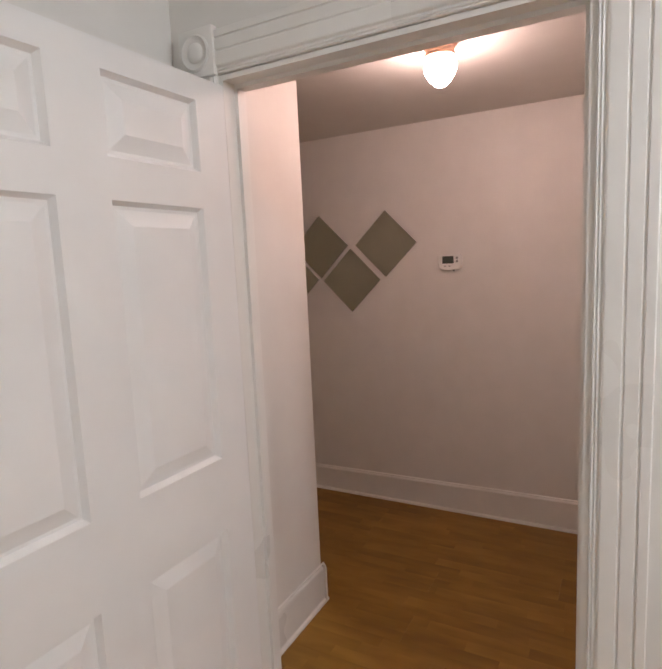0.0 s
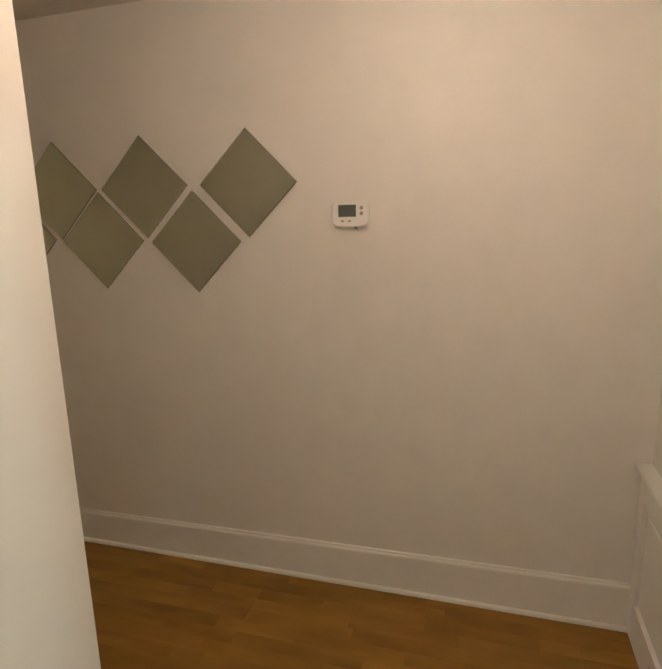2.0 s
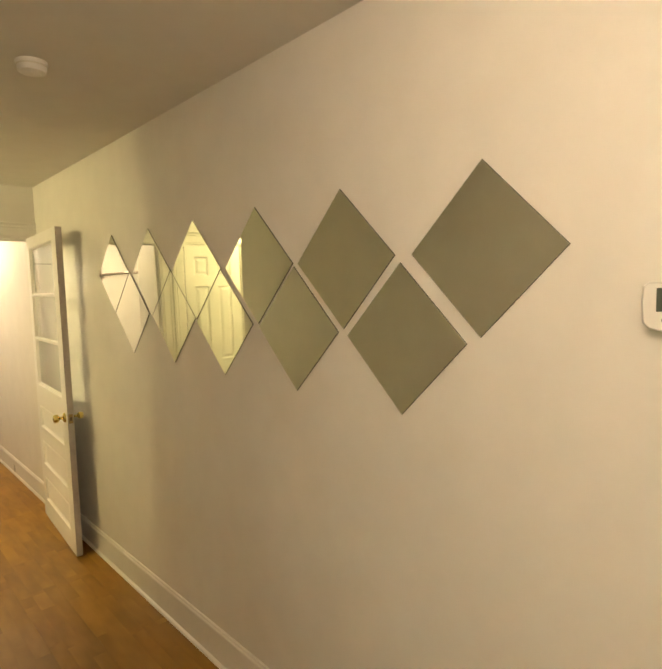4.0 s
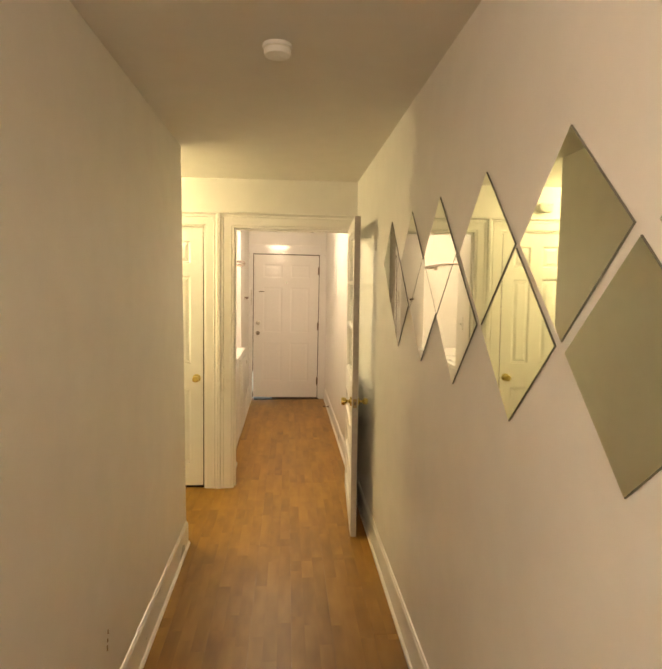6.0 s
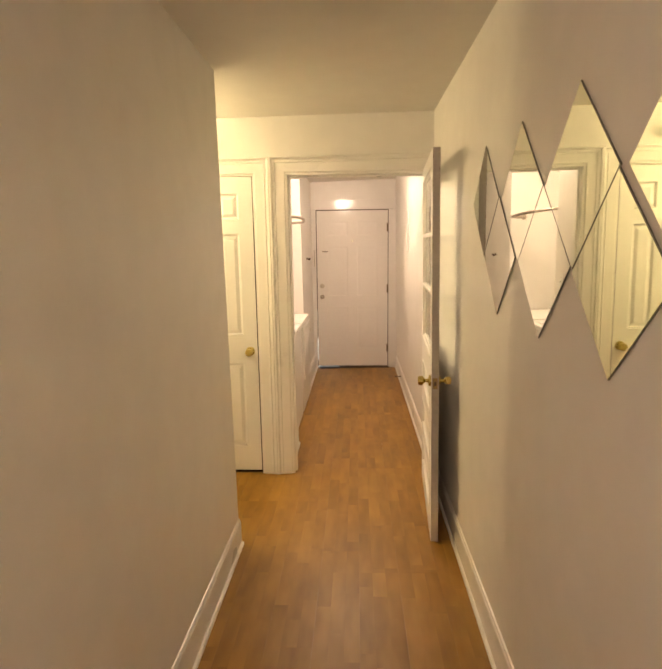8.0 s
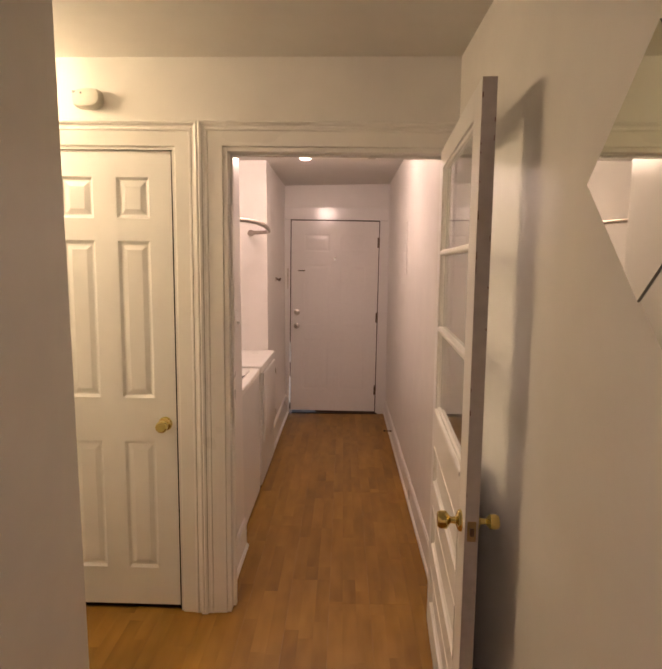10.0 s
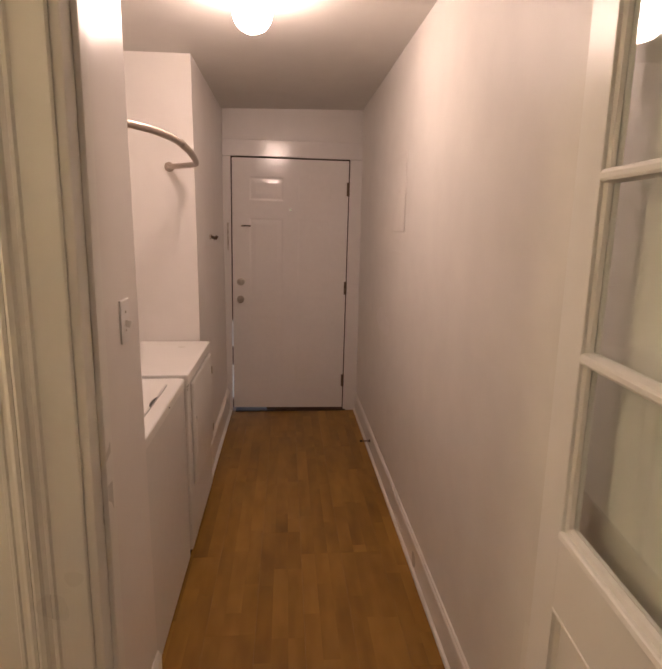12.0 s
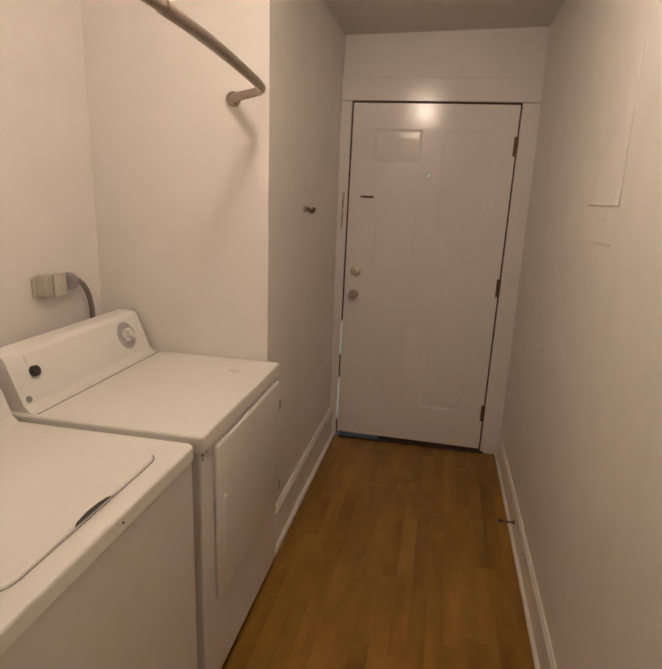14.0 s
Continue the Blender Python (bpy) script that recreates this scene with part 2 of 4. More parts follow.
def tube(bm, points, radius, steps=12):
    """A round bar along smooth points."""
    pts = [Vector(p) for p in points]
    rings = []
    side = None
    for k, p in enumerate(pts):
        ahead = (pts[min(k + 1, len(pts) - 1)] - pts[max(k - 1, 0)]).normalized()
        if side is None:
            side = ahead.orthogonal().normalized()
        side = (side - ahead * side.dot(ahead)).normalized()
        up = ahead.cross(side)
        r = radius[k] if isinstance(radius, (list, tuple)) else radius
        rings.append([bm.verts.new(p + r * (math.cos(2 * math.pi * j / steps) * side + math.sin(2 * math.pi * j / steps) * up)) for j in range(steps)])
    for a, b in zip(rings, rings[1:]):
        for j in range(steps):
            i = (j + 1) % steps
            bm.faces.new((a[j], a[i], b[i], b[j]))
    bm.faces.new(rings[0][::-1])
    bm.faces.new(rings[-1])
    return bm


def glide(points, count=12):
    """Points on a smooth curve through the given ones."""
    pts = [Vector(p) for p in points]
    out = []
    for k in range(len(pts) - 1):
        a, b, c, d = pts[max(k - 1, 0)], pts[k], pts[k + 1], pts[min(k + 2, len(pts) - 1)]
        for s in range(count):
            t = s / count
            out.append(0.5 * ((2 * b) + (c - a) * t + (2 * a - 5 * b + 4 * c - d) * t * t + (3 * b - a - 3 * c + d) * t ** 3))
    out.append(pts[-1])
    return out


def base(name, place, turn=0.0):
    ob = new(name)
    ob.empty_display_size = 0.1
    ob.matrix_world = pose(*place, 0, 0, turn)
    return ob


def structure(name, bm, mat, label, category, smooth=False):
    return tagged(finish(name, bm, mat, smooth=smooth), label, category, kind="structure")


# ---- walls, floor and ceilings ----
structure("ground", block(-4.6, 0.6, -4.1, 7.99, -0.2, -0.012), SUBFLOOR, "brown floor bed under hall and rooms", "floor")
structure("ceiling", block(XRH, 0.6, -1.1, Y_END_B - 0.06, H, H + 0.15), CEILING, "plain off-white painted hall ceiling", "ceiling")
structure("ceiling_alcove", block(-2.4, XRH, 0.64, 8.02, H, H + 0.15), CEILING, "plain painted ceiling over side hall", "ceiling")
bm = bmesh.new()
brick(bm, XRH, 0.6, Y_END_B - 0.06, 8.02, 2.44, H + 0.15)
for v in bm.verts:
    if v.co.z < 2.45:
        far_end = (v.co.y - Y_END_B + 0.06) / (8.02 - Y_END_B + 0.06)
        v.co.z = H - far_end * (0.002 + 0.018 * (0.6 - v.co.x))
structure("ceiling_laundry", bm, CEILING, "plain off-white laundry ceiling, slightly out of level", "ceiling")
structure("ceiling_room", block(-4.6, XRH, -4.1, 0.64, 2.75, 2.9), CEILING, "plain painted ceiling of first room", "ceiling")

structure("wall_east", block(XE, 0.6, -1.1, 8.02, 0, H), PAINT, "long off-white painted wall with diamond mirrors", "wall")
structure("wall_south", block(XRH, XE, -1.1, Y_SOUTH, 0, H), PAINT, "off-white painted wall at hall's end", "wall")
structure("wall_hall", block(XH - 0.115, XH, Y_STUB + 0.115, Y_HALL_END, 0, H), PAINT, "off-white painted hall wall", "wall")
structure("wall_stub", block(XRH, XH, Y_STUB, Y_STUB + 0.115, 0, H), PAINT, "short off-white wall beside room door", "wall")
structure("wall_alcove_south", block(-2.4, XH - 0.115, Y_HALL_END - 0.115, Y_HALL_END, 0, H), PAINT, "off-white painted side hall wall", "wall")
structure("wall_alcove_west", block(-2.4, -2.28, Y_HALL_END, Y_END, 0, H), PAINT, "off-white painted side hall wall", "wall")

# cross wall with two door openings
CL0, CL1, CL_TOP = -1.372, -0.752, 2.095      # closet opening
DW0, DW1, DW_TOP = -0.548, 0.440, 2.098       # doorway to the laundry
for k, (x0, x1, z0) in enumerate(((-2.4, CL0, 0), (CL0, CL1, CL_TOP), (CL1, DW0, 0), (DW0, DW1, DW_TOP), (DW1, XE, 0))):
    structure("wall_cross_%d" % (k + 1), block(x0, x1, Y_END, Y_END_B, z0, H), PAINT, "off-white painted cross wall round doors", "wall")
structure("closet_back", block(CL0 - 0.2, XJ - 0.12, Y_END_B + 0.42, Y_END_B + 0.47, 0, H), PAINT, "plain back wall of closed closet", "wall")

# laundry passage
structure("wall_jamb", block(XJ - 0.12, XJ, Y_END_B, Y_ALC, 0, H), PAINT_GLOSS, "short white painted wall with light switch", "wall")
structure("wall_recess_south", block(X_BACK, XJ - 0.12, Y_ALC - 0.1, Y_ALC, 0, H), PAINT_GLOSS, "white painted recess side wall", "wall")
structure("wall_recess_back", block(X_BACK - 0.12, X_BACK, Y_ALC - 0.1, Y_JOG + 0.12, 0, H), PAINT_GLOSS, "white painted recess back wall", "wall")
structure("wall_recess_north", block(X_BACK, XP, Y_JOG, Y_JOG + 0.12, 0, H), PAINT_GLOSS, "white painted wall beside dryer", "wall")
structure("wall_passage", block(XP - 0.12, XP, Y_JOG + 0.12, 8.02, 0, H), PAINT_GLOSS, "white painted passage wall", "wall")
EN0, EN1, EN_TOP = -0.575, 0.350, 2.072
for k, (x0, x1, z0) in enumerate(((XP, EN0 - 0.012, 0), (EN0 - 0.012, EN1 + 0.008, EN_TOP + 0.01), (EN1 + 0.008, XE + 0.06, 0))):
    structure("wall_entry_%d" % (k + 1), block(x0, x1, Y_ENTRY, Y_ENTRY + 0.12, z0, H), PAINT_GLOSS, "glossy white painted wall round entrance", "wall")

# pale ground added outside so the slit by the door shows bright
structure("pavement", block(-2.5, 2.5, 8.0, 12.0, -0.25, -0.02), material("pale concrete", (0.42, 0.41, 0.39), 0.8, grain=40, vary=0.1, bump=0.2), "pale ground added outside entrance to brighten door gap", "pavement")

# first room, closed round the camera's start
RD0, RD1, RD_TOP = -0.655, 0.288, 2.160
for k, (y0, y1, z0) in enumerate(((-4.1, RD0, 0), (RD0, RD1, RD_TOP), (RD1, 0.52, 0))):
    structure("wall_room_%d" % (k + 1), block(XR, XRH, y0, y1, z0, 2.75), PAINT, "pale painted room wall round door", "wall")
structure("wall_room_north", block(-4.6, XR, 0.47, 0.64, 0, 2.75), PAINT, "pale painted room wall behind open door", "wall")
structure("wall_room_fill", block(XR, XRH, 0.52, 0.64, 0, 2.75), PAINT, "pale painted wall corner", "wall")
structure("wall_room_south", block(-4.6, XR, -4.1, -3.95, 0, 2.75), PAINT, "plain painted room wall", "wall")
structure("wall_room_west", block(-4.6, -4.45, -3.95, 0.47, 0, 2.75), PAINT, "plain painted room wall", "wall")


# ---- baseboards ----
BOARD = [(0, 0), (0.025, 0), (0.025, 0.006), (0.022, 0.013), (0.015, 0.017), (0.013, 0.017), (0.013, 0.132), (0.011, 0.139), (0.008, 0.142), (0.006, 0.151), (0, 0.153)]


def baseboard(start, end, out, thick=1.0, label="white painted baseboard with shoe moulding", tall=(0.153, 0.153)):
    """A board whose top may rise from its start to its end."""
    bm = bmesh.new()
    extrude(bm, [(a * thick, b) for a, b in BOARD], (*start, 0), (*out, 0), (0, 0, 1), (end[0] - start[0], end[1] - start[1], 0))
    bm.verts.ensure_lookup_table()
    for k, v in enumerate(bm.verts):
        if v.co.z > 0.1:
            v.co.z += tall[k // len(BOARD)] - 0.153
    return structure("baseboard", bm, TRIM, label, "baseboard")


baseboard((XE, -0.9), (XE, Y_END), (-1, 0), tall=(0.199, 0.145))
baseboard((XE, Y_END_B), (XE, Y_ENTRY - 0.032), (-1, 0))
baseboard((XH, Y_STUB - 0.025), (XH, Y_HALL_END), (1, 0), tall=(0.190, 0.150))
baseboard((XRH, Y_STUB), (XH + 0.025, Y_STUB), (0, -1), tall=(0.198, 0.190))
baseboard((XH - 0.115, Y_HALL_END), (-2.28, Y_HALL_END), (0, 1))
baseboard((XJ, Y_END_B + 0.05), (XJ, Y_ALC), (1, 0), tall=(0.170, 0.170))
baseboard((XP, Y_JOG), (XP, Y_ENTRY - 0.032), (1, 0), 1.4, tall=(0.186, 0.198))


# ---- casings ----
def casing_profile(width, flutes=False):
    """Across the width from the opening outward, and out of the wall."""
    if flutes:
        return [(0, 0), (0, 0.010), (0.003, 0.013), (0.007, 0.010), (0.010, 0.014), (0.014, 0.011), (0.017, 0.011), (0.021, 0.017), (0.024, 0.018), (width * 0.47, 0.0185),
                (width * 0.49, 0.0150), (width * 0.52, 0.0145), (width * 0.54, 0.0180), (width * 0.76, 0.0180), (width * 0.78, 0.0140), (width * 0.81, 0.0140), (width * 0.83, 0.0185), (width - 0.003, 0.0185), (width, 0.015), (width, 0)]
    return [(0, 0), (0, 0.012), (0.004, 0.015), (width - 0.040, 0.017), (width - 0.036, 0.022), (width - 0.030, 0.022), (width - 0.027, 0.018),
            (width - 0.018, 0.020), (width - 0.014, 0.028), (width - 0.006, 0.032), (width, 0.029), (width, 0)]


def trim_bar(name, profile, origin, u, v, w, label):
    return structure(name, extrude(bmesh.new(), profile, origin, u, v, w), TRIM, label, "door trim")


CAS = 0.1015
STEP = casing_profile(CAS)


def mitred(profile, left, right, top, y):
    """A casing round three sides of an opening in a wall that faces south."""
    bm = bmesh.new()
    rings = []
    for a, b in profile:
        rings.append([bm.verts.new(p) for p in ((left - a, y - b, 0), (left - a, y - b, top + a), (right + a, y - b, top + a), (right + a, y - b, 0))])
    for p, q in zip(rings, rings[1:] + rings[:1]):
        for k in range(3):
            bm.faces.new((p[k], p[k + 1], q[k + 1], q[k]))
    return bm


structure("trim", mitred(STEP, CL0, CL1, CL_TOP, Y_END), TRIM, "white painted stepped closet door casing", "door trim")
structure("trim", mitred(STEP, DW0, DW1, DW_TOP, Y_END), TRIM, "white painted stepped doorway casing", "door trim")

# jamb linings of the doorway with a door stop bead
for name, b in (("jamb", block(DW0, DW0 + 0.018, Y_END - 0.008, Y_END_B, 0, DW_TOP, 0.002)), ("jamb", block(DW1 - 0.004, DW1, Y_END + 0.002, Y_END_B, 0, DW_TOP)),
                ("jamb", block(DW0 + 0.018, DW1 - 0.004, Y_END - 0.008, Y_END_B, DW_TOP - 0.018, DW_TOP, 0.002)),
                ("jamb", block(DW0 + 0.018, DW0 + 0.030, Y_END + 0.040, Y_END + 0.072, 0, DW_TOP - 0.018, 0.002)),
                ("jamb", block(DW0 + 0.030, DW1 - 0.004, Y_END + 0.040, Y_END + 0.072, DW_TOP - 0.030, DW_TOP - 0.018, 0.002))):
    structure(name, b, TRIM, "white painted door jamb lining", "door jamb")
for b in (block(CL0, CL0 + 0.012, Y_END - 0.006, Y_END_B, 0, CL_TOP), block(CL1 - 0.012, CL1, Y_END - 0.006, Y_END_B, 0, CL_TOP), block(CL0 + 0.012, CL1 - 0.012, Y_END - 0.006, Y_END_B, CL_TOP - 0.012, CL_TOP)):
    structure("jamb", b, TRIM, "white painted closet jamb lining", "door jamb")

# room door: fluted casing with corner blocks
FW = 0.118
FLUTE = casing_profile(FW, True)
trim_bar("trim", FLUTE, (XR, RD1 + 0.012, 0), (0, 1, 0), (-1, 0, 0), (0, 0, RD_TOP + 0.012), "white fluted door casing")
trim_bar("trim", FLUTE, (XR, RD0 - 0.012, 0), (0, -1, 0), (-1, 0, 0), (0, 0, RD_TOP + 0.012), "white fluted door casing")
trim_bar("trim", FLUTE, (XR, RD0 - 0.012, RD_TOP + 0.012), (0, 0, 1), (-1, 0, 0), (0, RD1 - RD0 + 0.024, 0), "white fluted head casing")
for y in (RD1 + 0.012 + FW / 2, RD0 - 0.012 - FW / 2):
    bm = block(XR - 0.027, XR, y - 0.062, y + 0.062, RD_TOP + 0.010, RD_TOP + 0.142, 0.003)
    turned(bm, [(0.050, 0), (0.050, 0.004), (0.045, 0.008), (0.040, 0.004), (0.028, 0.003), (0.022, 0.009), (0.012, 0.011), (0, 0.012)], 28, Matrix.Translation((XR - 0.026, y, RD_TOP + 0.076)) @ pose(0, 0, 0, 0, -90, 0))
    structure("trim", bm, TRIM, "white corner block with turned rosette", "door trim", smooth=True)
for b in (block(XR - 0.004, XRH, RD1 - 0.002, RD1 + 0.012, 0, RD_TOP + 0.010), block(XR - 0.004, XRH, RD0 - 0.012, RD0 + 0.002, 0, RD_TOP + 0.010), block(XR - 0.004, XRH, RD0 + 0.002, RD1 - 0.002, RD_TOP - 0.004, RD_TOP + 0.010),
          block(XR + 0.045, XRH - 0.005, RD0 + 0.002, RD0 + 0.014, 0, RD_TOP - 0.016), block(XR + 0.045, XRH - 0.005, RD1 - 0.014, RD1 - 0.002, 0, RD_TOP - 0.016), block(XR + 0.045, XRH - 0.005, RD0 + 0.002, RD1 - 0.002, RD_TOP - 0.016, RD_TOP - 0.004)):
    structure("jamb", b, TRIM, "white painted room door jamb", "door jamb")
trim_bar("trim", [(a * 0.8, b * 0.7) for a, b in STEP], (XRH, RD0 - 0.006, 0), (0, -1, 0), (1, 0, 0), (0, 0, RD_TOP + 0.01), "white door casing on hall side")
trim_bar("trim", [(a * 0.8, b * 0.7) for a, b in STEP], (XRH, RD1 + 0.006, 0), (0, 1, 0), (1, 0, 0), (0, 0, RD_TOP + 0.01), "white door casing on hall side")
trim_bar("trim", [(a * 0.8, b * 0.7) for a, b in STEP], (XRH, RD0 - 0.08, RD_TOP + 0.01), (0, 0, 1), (1, 0, 0), (0, RD1 - RD0 + 0.16, 0), "white head casing on hall side")

# entrance: flat casings up to the corners, and a dark threshold
structure("trim", block(XP, EN0 - 0.006, Y_ENTRY - 0.030, Y_ENTRY, 0, EN_TOP + 0.004, 0.003), ENTRY_WHITE, "flat glossy white entrance casing", "door trim")
structure("trim", block(EN1 + 0.007, XE + 0.05, Y_ENTRY - 0.030, Y_ENTRY, 0, EN_TOP + 0.004, 0.003), ENTRY_WHITE, "flat glossy white entrance casing", "door trim")
structure("trim", block(XP, XE, Y_ENTRY - 0.032, Y_ENTRY, EN_TOP + 0.006, EN_TOP + 0.130, 0.003), ENTRY_WHITE, "flat glossy white entrance head casing", "door trim")
structure("threshold", block(EN0 - 0.004, EN1 + 0.004, Y_ENTRY - 0.05, Y_ENTRY + 0.13, 0, 0.011, 0.004), STRIP, "dark worn threshold under entrance door", "threshold")


# ---- doors ----
def panelled(width, height, thick, columns, rows, depth=0.009, bores=()):
    """Face meshes of a leaf in its own frame: x from the hinge, y across the thickness (0 is the front), z up. Returns the leaf's mesh and the panels' boxes."""
    bm = bmesh.new()
    xs = sorted({0.0, width, *[c for pair in columns for c in pair], *[c for b in bores for c in b[0]]})
    zs = sorted({0.0, height, *[c for pair in rows for c in pair], *[c for b in bores for c in b[1]]})
    holes = [(c, r) for c in columns for r in rows]
    gone = lambda x0, x1, z0, z1: any(c[0] - 1e-6 < x0 and x1 < c[1] + 1e-6 and r[0] - 1e-6 < z0 and z1 < r[1] + 1e-6 for c, r in (*holes, *bores))
    for y in (0.0, thick):
        for x0, x1 in zip(xs, xs[1:]):
            for z0, z1 in zip(zs, zs[1:]):
                if gone(x0, x1, z0, z1):
                    continue
                bm.faces.new([bm.verts.new((x, y, z)) for x, z in ((x0, z0), (x1, z0), (x1, z1), (x0, z1))])
    for (x0, x1), (z0, z1) in bores:
        for a, b in (((x0, z0), (x1, z0)), ((x1, z0), (x1, z1)), ((x1, z1), (x0, z1)), ((x0, z1), (x0, z0))):
            bm.faces.new([bm.verts.new(p) for p in ((a[0], 0, a[1]), (b[0], 0, b[1]), (b[0], thick, b[1]), (a[0], thick, a[1]))])
    for x in (0.0, width):
        bm.faces.new([bm.verts.new((x, y, z)) for y, z in ((0, 0), (thick, 0), (thick, height), (0, height))])
    for z in (0.0, height):
        bm.faces.new([bm.verts.new((x, y, z)) for x, y in ((0, 0), (width, 0), (width, thick), (0, thick))])
    bmesh.ops.remove_doubles(bm, verts=bm.verts, dist=1e-5)
    return bm, holes


def raised_panel(c, r, thick, depth, slope=0.012, flat=0.016, rise=0.030, lift=0.75):
    """The sunk border and raised field of one panel, on both faces."""
    bm = bmesh.new()
    for y, s in ((0.0, 1), (thick, -1)):
        rings = []
        for inset, d in ((0, 0), (slope, depth), (slope + flat, depth), (slope + flat + rise, depth * (1 - lift))):
            rings.append([bm.verts.new((x, y + s * d, z)) for x, z in ((c[0] + inset, r[0] + inset), (c[1] - inset, r[0] + inset), (c[1] - inset, r[1] - inset), (c[0] + inset, r[1] - inset))])
        for a, b in zip(rings, rings[1:]):
            for k in range(4):
                j = (k + 1) % 4
                bm.faces.new((a[k], a[j], b[j], b[k]))
        bm.faces.new(rings[-1])
    return bm


def knob(parent, x, z, front, thick, mat, name="knob", size=1.0):
    """A round knob with its rose on the face at y = front; the sign of thick tells which way it sticks out."""
    s = 1 if thick > 0 else -1
    m = Matrix.Translation((x, front, z)) @ pose(0, 0, 0, -90 * s, 0, 0)
    k = size
    rose = part("rose", turned(bmesh.new(), [(0.032 * k, 0), (0.032 * k, 0.004), (0.028 * k, 0.010), (0.016 * k, 0.014), (0.011 * k, 0.016), (0.011 * k, 0.02)], 24, m), mat, parent, smooth=True)
    part(name, turned(bmesh.new(), [(0.010 * k, 0.014), (0.010 * k, 0.030), (0.018 * k, 0.036), (0.026 * k, 0.042), (0.0265 * k, 0.056), (0.024 * k, 0.064), (0.020 * k, 0.067), (0, 0.0675)], 24, m), mat, parent, smooth=True)
    return rose


def hinge(parent, x, y, z, mat, tall=0.09):
    bm = bmesh.new()
    turned(bm, [(0.0065, -tall / 2), (0.0065, tall / 2), (0.004, tall / 2 + 0.006), (0, tall / 2 + 0.007)], 12, Matrix.Translation((x, y, z)))
    brick(bm, x - 0.003, x + 0.018, y + 0.002, y + 0.005, z - tall / 2, z + tall / 2)
    part("hinge", bm, mat, parent, smooth=True)


def panel_door(name, place, turn, width, height, thick, columns, rows, mat, depth, label, bores=(), **shape):
    root = base(name, place, turn)
    tagged(root, label, "door", kind="structure")
    leaf, holes = panelled(width, height, thick, columns, rows, depth, bores)
    part("leaf", leaf, mat, root)
    for c, r in holes:
        part("panel", raised_panel(c, r, thick, depth, **shape), mat, root)
    return root


# the room's door, standing open against the wall
room_door = panel_door("door_1", (XR - 0.012, RD1 + 0.028, 0.012), 178.5, 0.915, 2.125, 0.036,
                       [(0.115, 0.410), (0.545, 0.810)], [(0.235, 0.861), (1.076, 1.781), (1.876, 2.062)], DOOR_WHITE, 0.016,
                       "white six-panel door standing open", slope=0.010, flat=0.008, rise=0.038, lift=0.8)
knob(room_door, 0.85, 0.93, 0.0, -1, BRASS)

structure("jamb", block(XR - 0.0115, XR - 0.0045, RD1 - 0.001, RD1 + 0.026, 0.0, 2.137), TRIM, "white painted hinge strip beside open door", "door jamb")

# the closet's door, shut
closet_door = panel_door("door_2", (CL0 + 0.015, Y_END + 0.006, 0.020), 0, CL1 - CL0 - 0.034, 2.061, 0.035,
                         [(0.104, 0.246), (0.346, 0.488)], [(0.182, 0.790), (0.992, 1.685), (1.780, 1.952)], DOOR_WHITE, 0.010,
                         "shut white six-panel closet door", slope=0.011, flat=0.007, rise=0.021, lift=0.8)
knob(closet_door, 0.533, 0.876, 0.0, -1, BRASS)
part("latch_plate", block(0.5845, 0.5865, 0.002, 0.02, 0.842, 0.912), OLD_BRASS, closet_door)

# dark strips set in the closet door's gaps to stand for their shade
for b in (block(CL1 - 0.0205, CL1 - 0.012, Y_END + 0.003, Y_END + 0.040, 0.002, 2.080), block(CL0 + 0.012, CL1 - 0.012, Y_END + 0.012, Y_END + 0.040, 0.001, 0.0195)):
    structure("door_seal", b, DARK, "dark strip standing for shade in closet door gap", "door seal")

# the entrance door, shut, with daylight at its lower edge
entry_door = panel_door("door_3", (EN1 - 0.002, Y_ENTRY + 0.018, 0.030), 180, EN1 - EN0 - 0.006, 2.036, 0.044,
                        [(0.130, 0.400), (0.515, 0.785)], [(0.235, 0.790), (0.935, 1.580), (1.715, 1.900)], ENTRY_WHITE, 0.0024,
                        "shut glossy white six-panel entrance door", bores=[((0.4510, 0.4650), (1.6430, 1.6570))], slope=0.014, flat=0.006, rise=0.030, lift=0.7)
knob(entry_door, 0.858, 0.925, 0.044, 1, NICKEL, size=0.92)
dead = part("deadbolt", turned(bmesh.new(), [(0.031, 0), (0.031, 0.006), (0.026, 0.014), (0.014, 0.018), (0, 0.019)], 24, Matrix.Translation((0.855, 0.044, 1.070)) @ pose(0, 0, 0, -90, 0, 0)), NICKEL, entry_door, "round nickel deadbolt", smooth=True)
part("thumb_turn", block(0.851, 0.859, 0.058, 0.080, 1.052, 1.088, 0.003), NICKEL, dead)
bm = bmesh.new()
tube(bm, [(0.458 + 0.0108 * math.cos(2 * math.pi * k / 16), 0.0445, 1.650 + 0.0108 * math.sin(2 * math.pi * k / 16)) for k in range(17)], 0.0028, 8)
part("peephole", bm, CHROME, entry_door, "small round peephole letting daylight through", smooth=True)
slot = part("chain_track", block(0.770, 0.852, 0.044, 0.052, 1.509, 1.522, 0.003), NICKEL, entry_door, "narrow metal chain track")
part("track_slot", block(0.778, 0.838, 0.0515, 0.0545, 1.513, 1.519), DARK, slot)
for z in (0.24, 1.03, 1.82):
    hinge(entry_door, -0.004, 0.046, z, BRONZE, 0.105)

